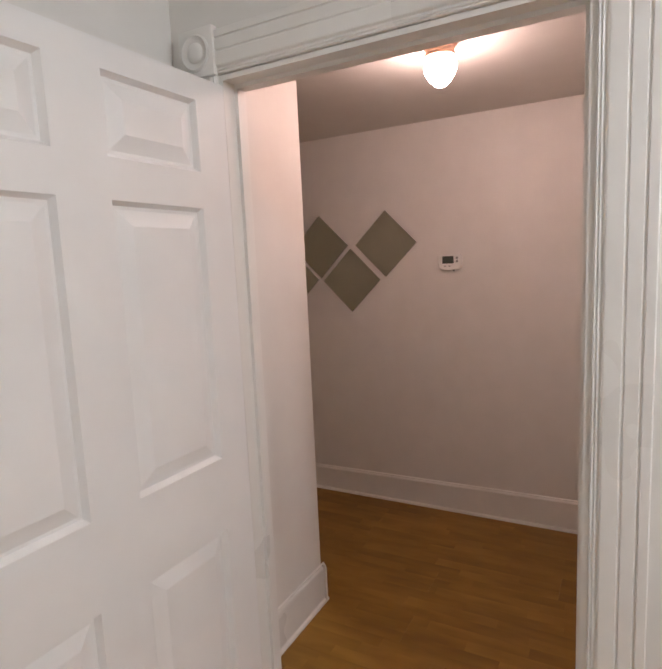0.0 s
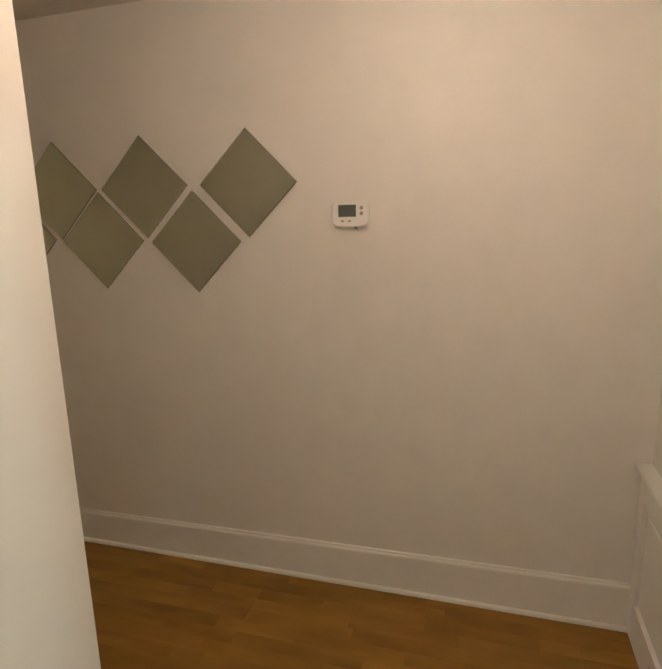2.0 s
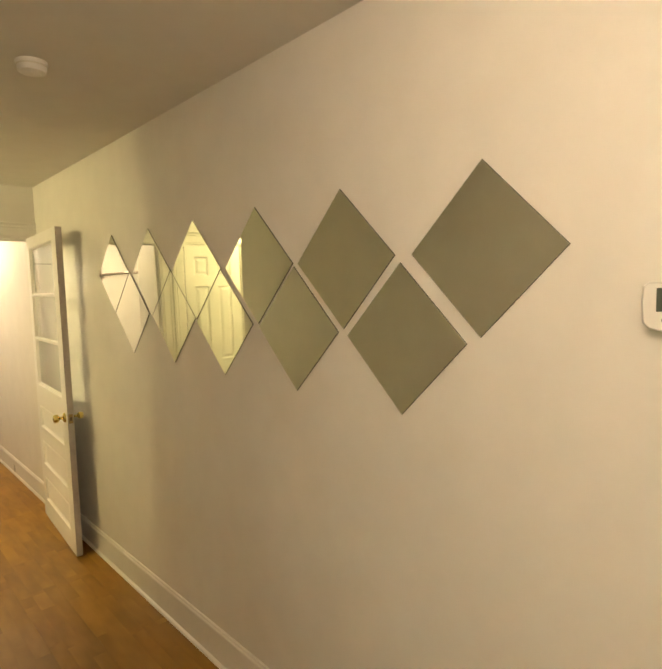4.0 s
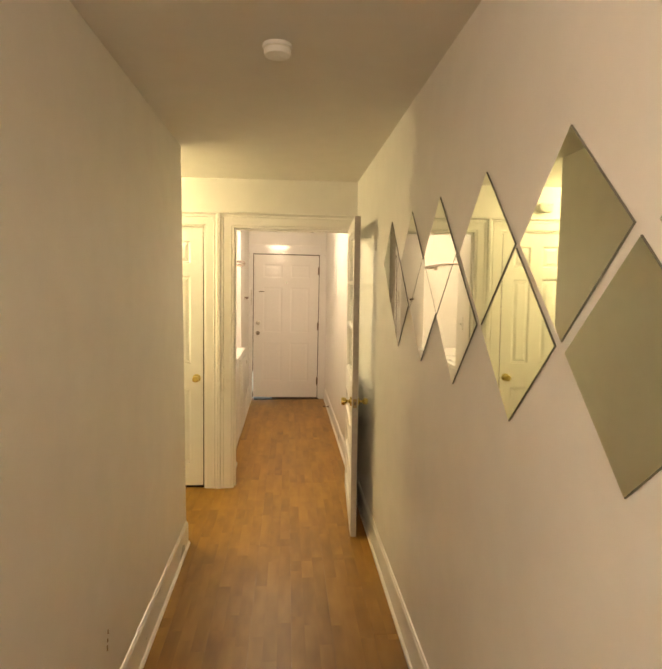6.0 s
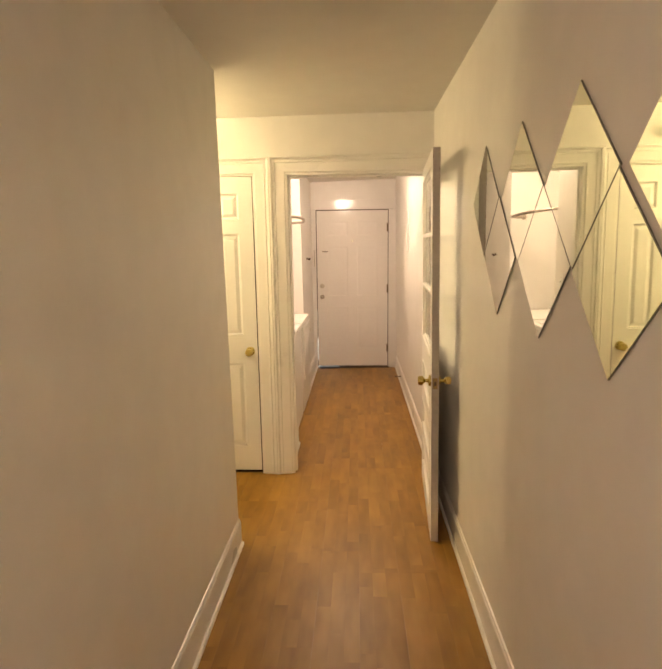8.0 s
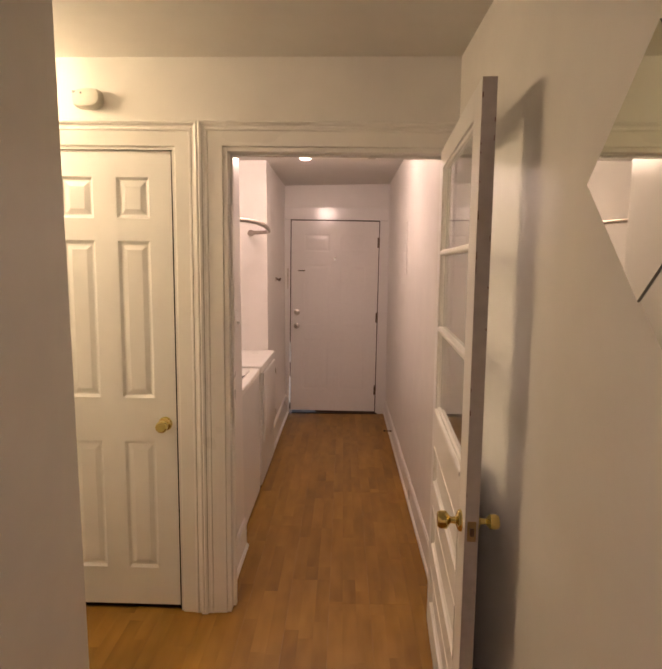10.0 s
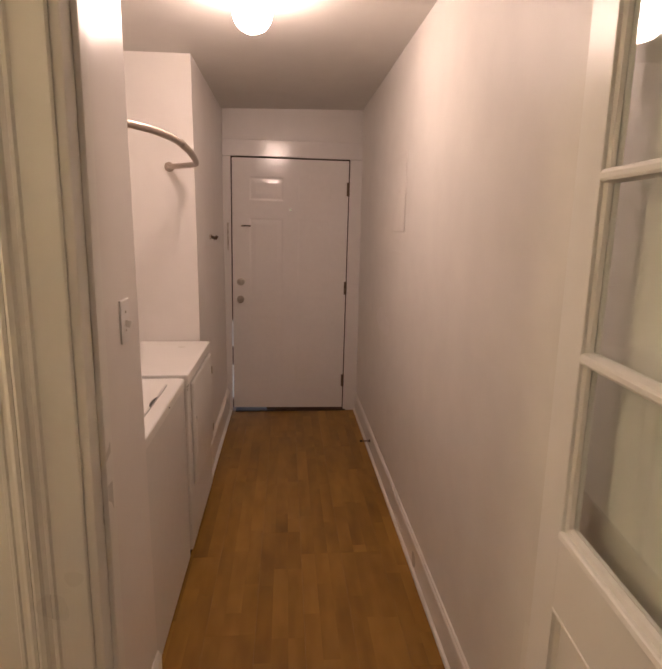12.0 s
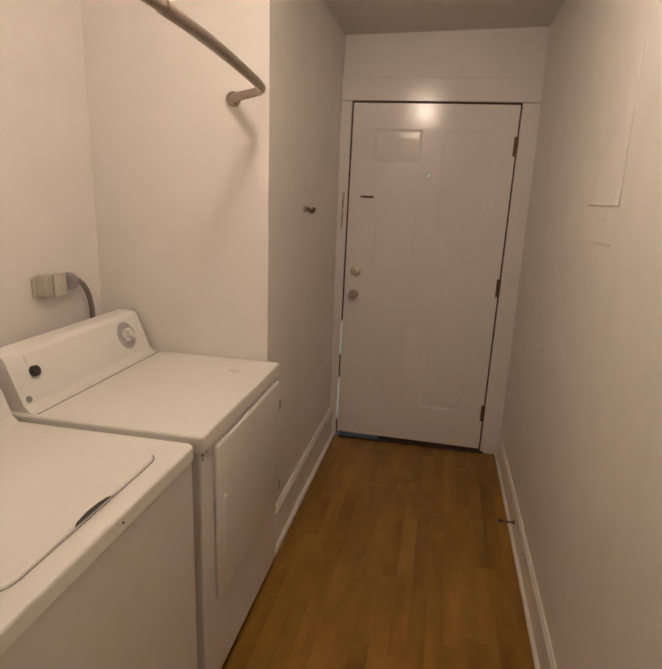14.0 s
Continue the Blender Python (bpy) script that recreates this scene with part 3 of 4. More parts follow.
# dark strips stand for the gap's shade round the leaf, open where daylight shows
S0, S1 = Y_ENTRY - 0.020, Y_ENTRY + 0.030
for b in (block(EN1 - 0.001, EN1 + 0.0065, S0, S1, 0.012, EN_TOP + 0.003), block(EN0 - 0.0055, EN1 - 0.001, S0, S1, 2.0665, EN_TOP + 0.0055),
          block(EN0 + 0.28, EN1 - 0.001, S0, S1, 0.0115, 0.0295), block(EN0 - 0.0055, EN0 + 0.0035, S0, S1, 0.78, 2.066), block(EN0 - 0.0055, EN0 + 0.0035, S0, S1, 0.40, 0.55), block(EN0 - 0.0055, EN0 + 0.0035, S0, S1, 0.03, 0.10)):
    structure("weather_seal", b, STRIP, "dark strip standing for gap shade round entrance door", "weather seal")

# chain and its plate on the entrance casing
chain = tagged(base("door_chain", (EN0 - 0.030, Y_ENTRY - 0.030, 1.345)), "thin metal door chain hanging on entrance casing", "door chain")
part("plate", block(-0.008, 0.008, -0.004, 0.0, 0.185, 0.222, 0.0015), NICKEL, chain)
bm = bmesh.new()
for k in range(13):
    turned(bm, [(0.0045, -0.009), (0.0055, 0), (0.0045, 0.009)], 8, Matrix.Translation((0, -0.007, 0.188 - 0.0145 * k)) @ pose(0, 0, 0, 0, 0, 0))
part("chain", bm, NICKEL, chain)

# the old frames stand a little out of plumb
def lean(chosen, pivot, angle):
    turn = Matrix.Translation(pivot) @ Matrix.Rotation(radians(angle), 4, "Y") @ Matrix.Translation(-Vector(pivot))
    for ob in chosen:
        ob.matrix_world = turn @ ob.matrix_world


def middle_y(ob):
    return sum(v.co.y for v in ob.data.vertices) / len(ob.data.vertices) if ob.type == "MESH" else ob.matrix_world.translation.y


tops = [ob for ob in bpy.data.objects if ob.parent is None and ob.name.split(".")[0] in ("trim", "jamb", "door_seal", "weather_seal", "door_2", "door_3", "door_chain", "wall_entry_1", "wall_entry_2", "wall_entry_3")]
lean([ob for ob in tops if middle_y(ob) > 7.5], (-0.1, Y_ENTRY, 2.07), 0.62)
lean([ob for ob in tops if 4.2 < middle_y(ob) < 4.7], (-0.6, Y_END, 0.15), 0.48)

# the glazed door, open along the east wall
LEAF_W, LEAF_H, LEAF_T = 0.903, 2.066, 0.038
HX, HY = 0.410, Y_END - 0.034
glazed = base("door_4", (HX, HY, 0.006), -90 - 3.75)
tagged(glazed, "white half-glazed door standing open by wall", "door", kind="structure")
# own frame: x from hinge to free edge, y: -LEAF_T is the face towards the passage, z up
G0, G1, GZ0, GZ1 = 0.092, 0.788, 1.010, 1.990
P_ROWS = [(0.135, 0.312), (0.410, 0.590), (0.690, 0.850)]
bm = bmesh.new()
brick(bm, 0, G0, -LEAF_T, 0, 0, LEAF_H, 0.002)
part("stile", bm, DOOR_WHITE, glazed)
bm = bmesh.new()
brick(bm, G1, LEAF_W - 0.002, -LEAF_T, 0, 0, LEAF_H, 0.002)
part("stile", bm, DOOR_WHITE, glazed)
part("edge", block(LEAF_W - 0.002, LEAF_W, -LEAF_T + 0.001, -0.001, 0.001, LEAF_H - 0.001), WORN_WOOD, glazed, "bare worn edge of door")
for z0, z1 in ((0, P_ROWS[0][0]), (P_ROWS[0][1], P_ROWS[1][0]), (P_ROWS[1][1], P_ROWS[2][0]), (P_ROWS[2][1], GZ0), (GZ1, LEAF_H)):
    part("rail", block(G0, G1, -LEAF_T, 0, z0, z1), DOOR_WHITE, glazed)
for r in P_ROWS:
    bm = bmesh.new()
    for y, s in ((0.0, -1), (-LEAF_T, 1)):
        rings = []
        for inset, d in ((0, 0), (0.002, -0.0022), (0.006, -0.0022), (0.008, 0.005), (0.017, 0.012), (0.022, 0.012)):
            rings.append([bm.verts.new((x, y + s * d, z)) for x, z in ((G0 + inset, r[0] + inset), (G1 - inset, r[0] + inset), (G1 - inset, r[1] - inset), (G0 + inset, r[1] - inset))])
        for a, b in zip(rings, rings[1:]):
            for k in range(4):
                j = (k + 1) % 4
                bm.faces.new((a[k], a[j], b[j], b[k]))
        bm.faces.new(rings[-1])
    part("panel", bm, DOOR_WHITE, glazed)
MUNTINS = (1.345, 1.655)
edges = [GZ0, *MUNTINS, GZ1]
for z in MUNTINS:
    bm = bmesh.new()
    extrude(bm, [(-0.009, -0.036), (-0.004, -0.0385), (0.004, -0.0385), (0.009, -0.036), (0.0125, -0.026), (0.0125, -0.012), (0.009, -0.002), (-0.009, -0.002), (-0.0125, -0.012), (-0.0125, -0.026)], (G0, 0, z), (0, 0, 1), (0, 1, 0), (G1 - G0, 0, 0))
    part("muntin", bm, DOOR_WHITE, glazed)
for a, b in zip(edges, edges[1:]):
    lo, hi = a + (0.004 if a == GZ0 else 0.010), b - (0.004 if b == GZ1 else 0.010)
    part("pane", block(G0 + 0.003, G1 - 0.003, -0.021, -0.017, lo, hi), GLASS, glazed, "clear glass pane").visible_shadow = False
BEAD = [(0, 0), (0.012, 0), (0.009, 0.007), (0, 0.010)]
for y, s in ((-0.017, 1), (-0.021, -1)):
    for o, u, w in (((G0, y, GZ0), (1, 0, 0), (0, 0, GZ1 - GZ0)), ((G1, y, GZ0), (-1, 0, 0), (0, 0, GZ1 - GZ0)), ((G0, y, GZ0), (0, 0, 1), (G1 - G0, 0, 0)), ((G0, y, GZ1), (0, 0, -1), (G1 - G0, 0, 0))):
        part("glazing_bead", extrude(bmesh.new(), BEAD, o, u, (0, s, 0), w), DOOR_WHITE, glazed)
# raised ledge under the glass
part("sill_bead", extrude(bmesh.new(), [(0, 0), (0.014, 0), (0.012, 0.003), (0.003, 0.005), (0, 0.003)], (G0, -LEAF_T, GZ0 - 0.014), (0, 0, 1), (0, -1, 0), (G1 - G0, 0, 0)), DOOR_WHITE, glazed)
knob(glazed, LEAF_W - 0.062, 0.886, 0.0, 1, BRASS, size=0.80)
knob(glazed, LEAF_W - 0.062, 0.886, -LEAF_T, -1, BRASS, size=0.96)
latch = part("latch", block(LEAF_W, LEAF_W + 0.0015, -0.031, -0.007, 0.856, 0.914, 0.0007), OLD_BRASS, glazed, "tarnished brass latch plate")
part("bolt", block(LEAF_W + 0.001, LEAF_W + 0.011, -0.025, -0.013, 0.874, 0.896, 0.003), BRONZE, latch, "dark worn latch bolt")
# paint worn through to brown wood along the free edge
chips = random.Random(12)
for k in range(18):
    z = 0.95 + 1.08 * chips.random() ** 0.55
    tall, y = 0.004 + 0.022 * chips.random() ** 2, chips.choice((-LEAF_T + 0.0012, -LEAF_T + 0.0012, -0.0045))
    part("paint_chip", block(LEAF_W - 0.0004, LEAF_W + 0.0005, y, y + 0.0012 + 0.0022 * chips.random(), z, min(z + tall, LEAF_H - 0.004), 0.0004, 1), STAIN, glazed)
for z in (0.22, 1.05, 1.85):
    hinge(glazed, -0.008, 0.004, z, TRIM)
strike = tagged(finish("strike_plate", block(DW0 + 0.018, DW0 + 0.020, Y_END + 0.004, Y_END + 0.025, 0.885, 0.955, 0.0006), OLD_BRASS), "tarnished brass strike plate on door jamb", "strike plate")


# ---- mirrors ----
def mirror_tile(y, z, tilt):
    """A square mirror on its corner, flat on the east wall."""
    root = tagged(base("mirror_tile", (XE - 0.0015, y, z)), "square mirror tile hung cornerwise on wall", "mirror", "diamond mirrors on hall wall")
    h, t, c = 0.1500, 0.0042, 0.0014
    m = pose(0, 0, 0, 45 + tilt, 0, 0)
    bm = bmesh.new()
    vs = [bm.verts.new((-t, a, b)) for a, b in ((-h + c, -h + c), (h - c, -h + c), (h - c, h - c), (-h + c, h - c))]
    bm.faces.new(vs)
    bmesh.ops.transform(bm, matrix=m, verts=bm.verts)
    part("mirror_face", bm, MIRROR, root)
    bm = bmesh.new()
    rings = [[bm.verts.new((x, a * k, b * k)) for a, b in ((-1, -1), (1, -1), (1, 1), (-1, 1))] for x, k in ((-t, h - c), (-t + 0.0012, h), (0, h))]
    for a, b in zip(rings, rings[1:]):
        for k in range(4):
            j = (k + 1) % 4
            bm.faces.new((a[k], a[j], b[j], b[k]))
    bm.faces.new(rings[-1])
    bmesh.ops.transform(bm, matrix=m, verts=bm.verts)
    part("edge", bm, MIRROR_EDGE, root, "dark polished glass edge")
    return root


for y, z, tilt in ((0.636, 1.739, 0.6), (1.118, 1.742, -0.3), (1.567, 1.744, 0.2), (2.024, 1.749, 0.2), (2.462, 1.756, -0.2), (2.926, 1.766, 0.2),
                   (0.889, 1.510, 0.2), (1.352, 1.521, 0.4), (1.814, 1.530, -0.3), (2.246, 1.545, 0.2), (2.706, 1.556, -0.2)):
    mirror_tile(y, z, tilt)


# ---- things on the hall's walls and ceiling ----
def thermostat():
    root = tagged(base("thermostat", (XE, 0.207, 1.605)), "white digital wall thermostat with grey screen", "thermostat")
    bm = bmesh.new()
    prof = [(-0.070, -0.030), (-0.073, 0.010), (-0.070, 0.040), (-0.060, 0.047), (0.060, 0.047), (0.070, 0.040), (0.073, 0.010), (0.070, -0.030), (0.058, -0.042), (0.030, -0.046), (-0.030, -0.046), (-0.058, -0.042)]
    rings = [[bm.verts.new((-x, a * k, b * k)) for a, b in prof] for x, k in ((0.0, 0.97), (0.012, 1.0), (0.024, 1.0), (0.031, 0.93))]
    for a, b in zip(rings, rings[1:]):
        for k in range(len(prof)):
            j = (k + 1) % len(prof)
            bm.faces.new((a[k], a[j], b[j], b[k]))
    bm.faces.new(rings[0])
    bm.faces.new(rings[-1])
    part("body", bm, PLASTIC, root, smooth=True)
    part("screen", block(-0.0325, -0.030, -0.024, 0.045, -0.008, 0.036, 0.001), SCREEN, root, "dark grey display")
    for z in (0.024, 0.004):
        part("button", turned(bmesh.new(), [(0.0075, 0), (0.0075, 0.002), (0.005, 0.004), (0, 0.004)], 14, Matrix.Translation((-0.0305, -0.045, z)) @ pose(0, 0, 0, 0, -90, 0)), BUTTON, root)
    for y in (0.030, 0.002):
        part("button", block(-0.033, -0.030, y - 0.006, y + 0.006, -0.027, -0.021, 0.001), BUTTON, root)
    part("slider", block(-0.020, -0.012, -0.026, -0.014, -0.056, -0.044, 0.001), BUTTON, root)
    return root


thermostat()


def smoke_detector(place, m, radius, label, body=PLASTIC):
    root = new("smoke_detector")
    root.matrix_world = Matrix.Translation(place) @ m
    tagged(root, label, "smoke detector")
    part("mount", turned(bmesh.new(), [(radius * 1.02, 0), (radius * 1.02, 0.007), (radius * 0.98, 0.010)], 36), body, root, smooth=True)
    part("body", turned(bmesh.new(), [(radius * 0.92, 0.010), (radius * 0.93, 0.024), (radius * 0.85, 0.034), (radius * 0.5, 0.039), (0, 0.040)], 36), body, root, smooth=True)
    part("vent_ring", turned(bmesh.new(), [(radius * 0.955, 0.0125), (radius * 0.96, 0.015), (radius * 0.955, 0.0175), (radius * 0.93, 0.0165)], 36), IVORY, root, smooth=True)
    part("test_button", turned(bmesh.new(), [(0.008, 0.039), (0.008, 0.042), (0, 0.0425)], 14, Matrix.Translation((radius * 0.4, 0, -0.002))), body, root, smooth=True)
    return root


smoke_detector((-0.138, 2.02, H), pose(0, 0, 0, 180, 0, 0), 0.050, "small round white smoke detector on hall ceiling")

# alarm box on the cross wall above the closet
alarm = tagged(base("door_chime", (-1.082, Y_END, 2.285)), "small rounded ivory chime box above closet door", "door chime")
bm = bmesh.new()
prof = [(0.060 * abs(math.cos(u)) ** 0.65 * (1 if math.cos(u) > 0 else -1) - 0.004, 0.041 * abs(math.sin(u)) ** 0.65 * (1 if math.sin(u) > 0 else -1) + 0.006 * math.cos(u + 0.6)) for u in [2 * math.pi * (k + 0.5) / 28 for k in range(28)]]
rings = [[bm.verts.new((a * k, -y, b * k)) for a, b in prof] for y, k in ((0, 0.96), (0.006, 1.0), (0.025, 1.0), (0.046, 0.88), (0.049, 0.7))]
for a, b in zip(rings, rings[1:]):
    for k in range(len(prof)):
        j = (k + 1) % len(prof)
        bm.faces.new((a[k], a[j], b[j], b[k]))
bm.faces.new(rings[0])
bm.faces.new(rings[-1])
part("body", bm, IVORY, alarm, smooth=True)
part("slot", block(-0.056, -0.044, -0.0475, -0.044, 0.016, 0.026, 0.001), BUTTON, alarm)
part("dot", block(-0.024, -0.016, -0.0505, -0.047, 0.012, 0.020, 0.001), BUTTON, alarm)

# low panelled cover with a ledge at the hall's south end
cover = tagged(base("radiator_cover", (0, Y_SOUTH, 0)), "low white panelled cover with flat ledge against wall", "radiator cover")
part("ledge", block(-0.62, XE, 0, 0.060, 0.672, 0.694, 0.005), TRIM, cover)
part("body", block(-0.60, XE - 0.001, 0, 0.018, 0, 0.672), TRIM, cover)
for x0, x1, z0, z1 in ((-0.60, -0.54, 0, 0.67), (0.385, XE - 0.002, 0, 0.67), (-0.54, 0.385, 0.57, 0.67), (-0.54, 0.385, 0, 0.15), (-0.10, -0.04, 0.15, 0.57)):
    part("frame_board", block(x0, x1, 0.018, 0.036, z0, z1, 0.003), TRIM, cover)
for x0, x1 in ((-0.54, -0.10), (-0.04, 0.385)):
    part("panel", block(x0 + 0.035, x1 - 0.035, 0.018, 0.028, 0.185, 0.535, 0.006), TRIM, cover)

# torn bit of plaster low on the hall's wall
bm = bmesh.new()
for dz, dy, ln in ((0.028, 0.004, 0.016), (0.0, -0.002, 0.012), (-0.026, -0.008, 0.020)):
    brick(bm, XH, XH + 0.0035, 1.955 + dy - 0.003, 1.955 + dy + 0.003, 0.375 + dz - ln / 2, 0.375 + dz + ln / 2, 0.001)
tagged(finish("wall_chip", bm, OLD_BRASS), "small torn chip low on painted wall", "wall damage")


# ---- lamps ----
def hall_lamp(place):
    root = tagged(base("ceiling_lamp", place), "lit faceted glass lamp in rosy metal holder, hall ceiling", "ceiling lamp")
    part("holder", turned(bmesh.new(), [(0.066, 0), (0.066, -0.010), (0.058, -0.018), (0.055, -0.036), (0.060, -0.042), (0.060, -0.050), (0.046, -0.052)], 32), ROSY, root, "rosy metal lamp holder", smooth=True)
    for k in range(3):
        a = 2 * math.pi * k / 3 + 0.4
        part("screw", turned(bmesh.new(), [(0.004, 0), (0.004, 0.012), (0.006, 0.014), (0, 0.017)], 10, Matrix.Translation((0.055 * math.cos(a), 0.055 * math.sin(a), -0.028)) @ pose(0, 0, math.degrees(a), 0, 0, 0) @ Matrix.Rotation(a, 4, "Z") @ pose(0, 0, 0, 0, 90, 0)), BRONZE, root)
    bm = bmesh.new()
    turned(bm, [(0.044, -0.050), (0.056, -0.056), (0.063, -0.072), (0.064, -0.088), (0.057, -0.112), (0.042, -0.136), (0.022, -0.154), (0, -0.162)], 14)
    part("shade", bm, glowing("lit pressed glass", HALL_TINT, HALL_GLOW, 46.0), root, "lit pressed-glass shade")
    return root


def globe_lamp(place, mat, label, radius=0.077, drop=0.173):
    root = tagged(base("ceiling_lamp", place), label, "ceiling lamp")
    part("holder", turned(bmesh.new(), [(0.060, 0), (0.060, -0.008), (0.054, -0.014), (0.052, -0.036), (0.057, -0.040), (0.057, -0.046), (0.047, -0.048)], 32), NICKEL, root, "plain metal collar", smooth=True)
    k = drop / 0.172
    prof = [(0.047, -0.045), (0.054, -0.048 * k), (radius * 0.88, -0.056 * k), (radius * 0.97, -0.068 * k), (radius, -0.085 * k), (radius * 0.98, -0.108 * k), (radius * 0.88, -0.134 * k), (radius * 0.66, -0.156 * k), (radius * 0.34, -0.169 * k), (0, -0.172 * k)]
    part("globe", turned(bmesh.new(), prof, 40), mat, root, "lit opal glass globe", smooth=True)
    return root


hall_lamp((-0.655, -0.075, H))
globe_lamp((-0.275, 5.645, H), glowing("lit opal glass", LAUNDRY_TINT, LAUNDRY_GLOW), "lit white opal globe on laundry ceiling")
globe_lamp((-1.60, 4.10, H), glowing("lit warm glass", ALCOVE_TINT, ALCOVE_GLOW), "lit warm globe lamp on side hall ceiling")
globe_lamp((-2.55, -2.15, 2.75), glowing("lit room glass", ROOM_TINT, ROOM_GLOW), "lit globe lamp on first room's ceiling", 0.10, 0.18)


# ---- laundry ----
def slab(xb, xf, y0, y1, z0, z1, corner, edge):
    """A plate with round front corners and a softened top edge."""
    plan = [(xb, y1), (xb, y0)] + [(xf - corner + corner * math.sin(radians(15 * k)), y0 + corner - corner * math.cos(radians(15 * k))) for k in range(7)] + [(xf - corner + corner * math.cos(radians(15 * k)), y1 - corner + corner * math.sin(radians(15 * k))) for k in range(7)]
    cx, cy = (xb + xf) / 2, (y0 + y1) / 2
    bm = bmesh.new()
    rings = []
    for z, d in ((z0, 0), (z1 - edge, 0), (z1 - edge * 0.3, edge * 0.3), (z1, edge)):
        rings.append([bm.verts.new((x + (d if x < cx else -d), y + (d if y < cy else -d), z)) for x, y in plan])
    for a, b in zip(rings, rings[1:]):
        for k in range(len(plan)):
            j = (k + 1) % len(plan)
            bm.faces.new((a[k], a[j], b[j], b[k]))
    bm.faces.new(rings[0])
    bm.faces.new(rings[-1])
    return bm


def dryer():
    y0, y1, xf, xb, top = 5.756, 6.468, -0.591, -1.238, 0.905
    root = tagged(base("clothes_dryer", (0, 0, 0)), "white front-loading clothes dryer with sloped control panel", "dryer")
    part("body", block(xb, xf - 0.004, y0 + 0.006, y1 - 0.006, 0.03, top - 0.045, 0.008), ENAMEL_SHADED, root)
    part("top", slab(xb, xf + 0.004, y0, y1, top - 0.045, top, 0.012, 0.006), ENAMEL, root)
    bm = bmesh.new()
    extrude(bm, [(-0.030, 0), (0.140, 0), (0.120, 0.004), (0.100, 0.020), (0.050, 0.150), (0.042, 0.160), (0.028, 0.164), (-0.030, 0.164)], (xb, y0 + 0.012, top - 0.001), (1, 0, 0), (0, 0, 1), (0, y1 - y0 - 0.024, 0))
    console = part("console", bm, ENAMEL, root)
    slope = math.degrees(math.atan2(0.130, -0.050))
    way = Vector((0.130, 0, 0.050)).normalized()
    m = lambda y, s: Matrix.Translation(Vector((xb + 0.100 - 0.050 * s, y, top + 0.019 + 0.130 * s))) @ way.to_track_quat("Z", "Y").to_matrix().to_4x4()
    dial = part("dial", turned(bmesh.new(), [(0.053, 0), (0.052, 0.0015), (0.040, 0.0022), (0, 0.0025)], 36, m(6.340, 0.55)), DIAL, console, "grey dial ring", smooth=True)
    part("knob", turned(bmesh.new(), [(0.028, 0.002), (0.026, 0.016), (0.023, 0.022), (0, 0.023)], 28, m(6.340, 0.55)), SHINY, console, "white timer knob", smooth=True)
    part("knob_grip", block(-0.007, 0.007, -0.024, 0.024, 0.020, 0.032, 0.003, 2, m(6.340, 0.55) @ pose(0, 0, 0, 0, 0, 25)), PLASTIC, console)
    part("start_knob", turned(bmesh.new(), [(0.017, 0), (0.0165, 0.012), (0.014, 0.015), (0, 0.015)], 24, m(5.852, 0.60)), BLACK, console, "black start knob", smooth=True)
    part("badge", turned(bmesh.new(), [(0.010, 0), (0.010, 0.002), (0, 0.0022)], 18, m(5.795, 0.10)), BUTTON, console, "small round grey badge")
    part("print_mark", block(-0.002, 0.002, -0.014, 0.014, 0, 0.0008, 0, 1, m(5.840, 0.88)), IVORY, console)
    part("seam", block(xb + 0.139, xb + 0.143, y0 + 0.014, y1 - 0.014, top - 0.001, top + 0.0012), BUTTON, root)
    part("print_mark", block(-0.738, -0.700, 6.305, 6.320, top, top + 0.0006), IVORY, root, "faint grey printed mark")
    door = part("door", block(xf - 0.006, xf + 0.012, 5.838, 6.440, 0.330, 0.842, 0.010, 3), ENAMEL_SHADED, root, "white dryer door", smooth=True)
    part("handle", block(xf + 0.006, xf + 0.016, 5.868, 5.892, 0.470, 0.660, 0.005, 3), PLASTIC, door, "slim white recessed handle", smooth=True)
    part("catch", block(xf + 0.010, xf + 0.020, 5.870, 5.890, 0.640, 0.668, 0.004, 2), PLASTIC, door)
    for z in (0.740, 0.395):
        part("door_hinge", block(xf + 0.010, xf + 0.016, 6.432, 6.444, z - 0.022, z + 0.022, 0.002), NICKEL, door)
    for y, z in ((y0 + 0.016, top - 0.060), (y0 + 0.016, top - 0.074), (y0 + 0.040, top - 0.060)):
        part("screw", turned(bmesh.new(), [(0.004, 0), (0.003, 0.002), (0, 0.002)], 8, Matrix.Translation((xf - 0.0045, y, z)) @ pose(0, 0, 0, 0, 90, 0)), BRONZE, root)
    part("toe_kick", block(xb + 0.02, xf - 0.02, y0 + 0.01, y1 - 0.01, 0.0, 0.03), DARK, root)
    return root


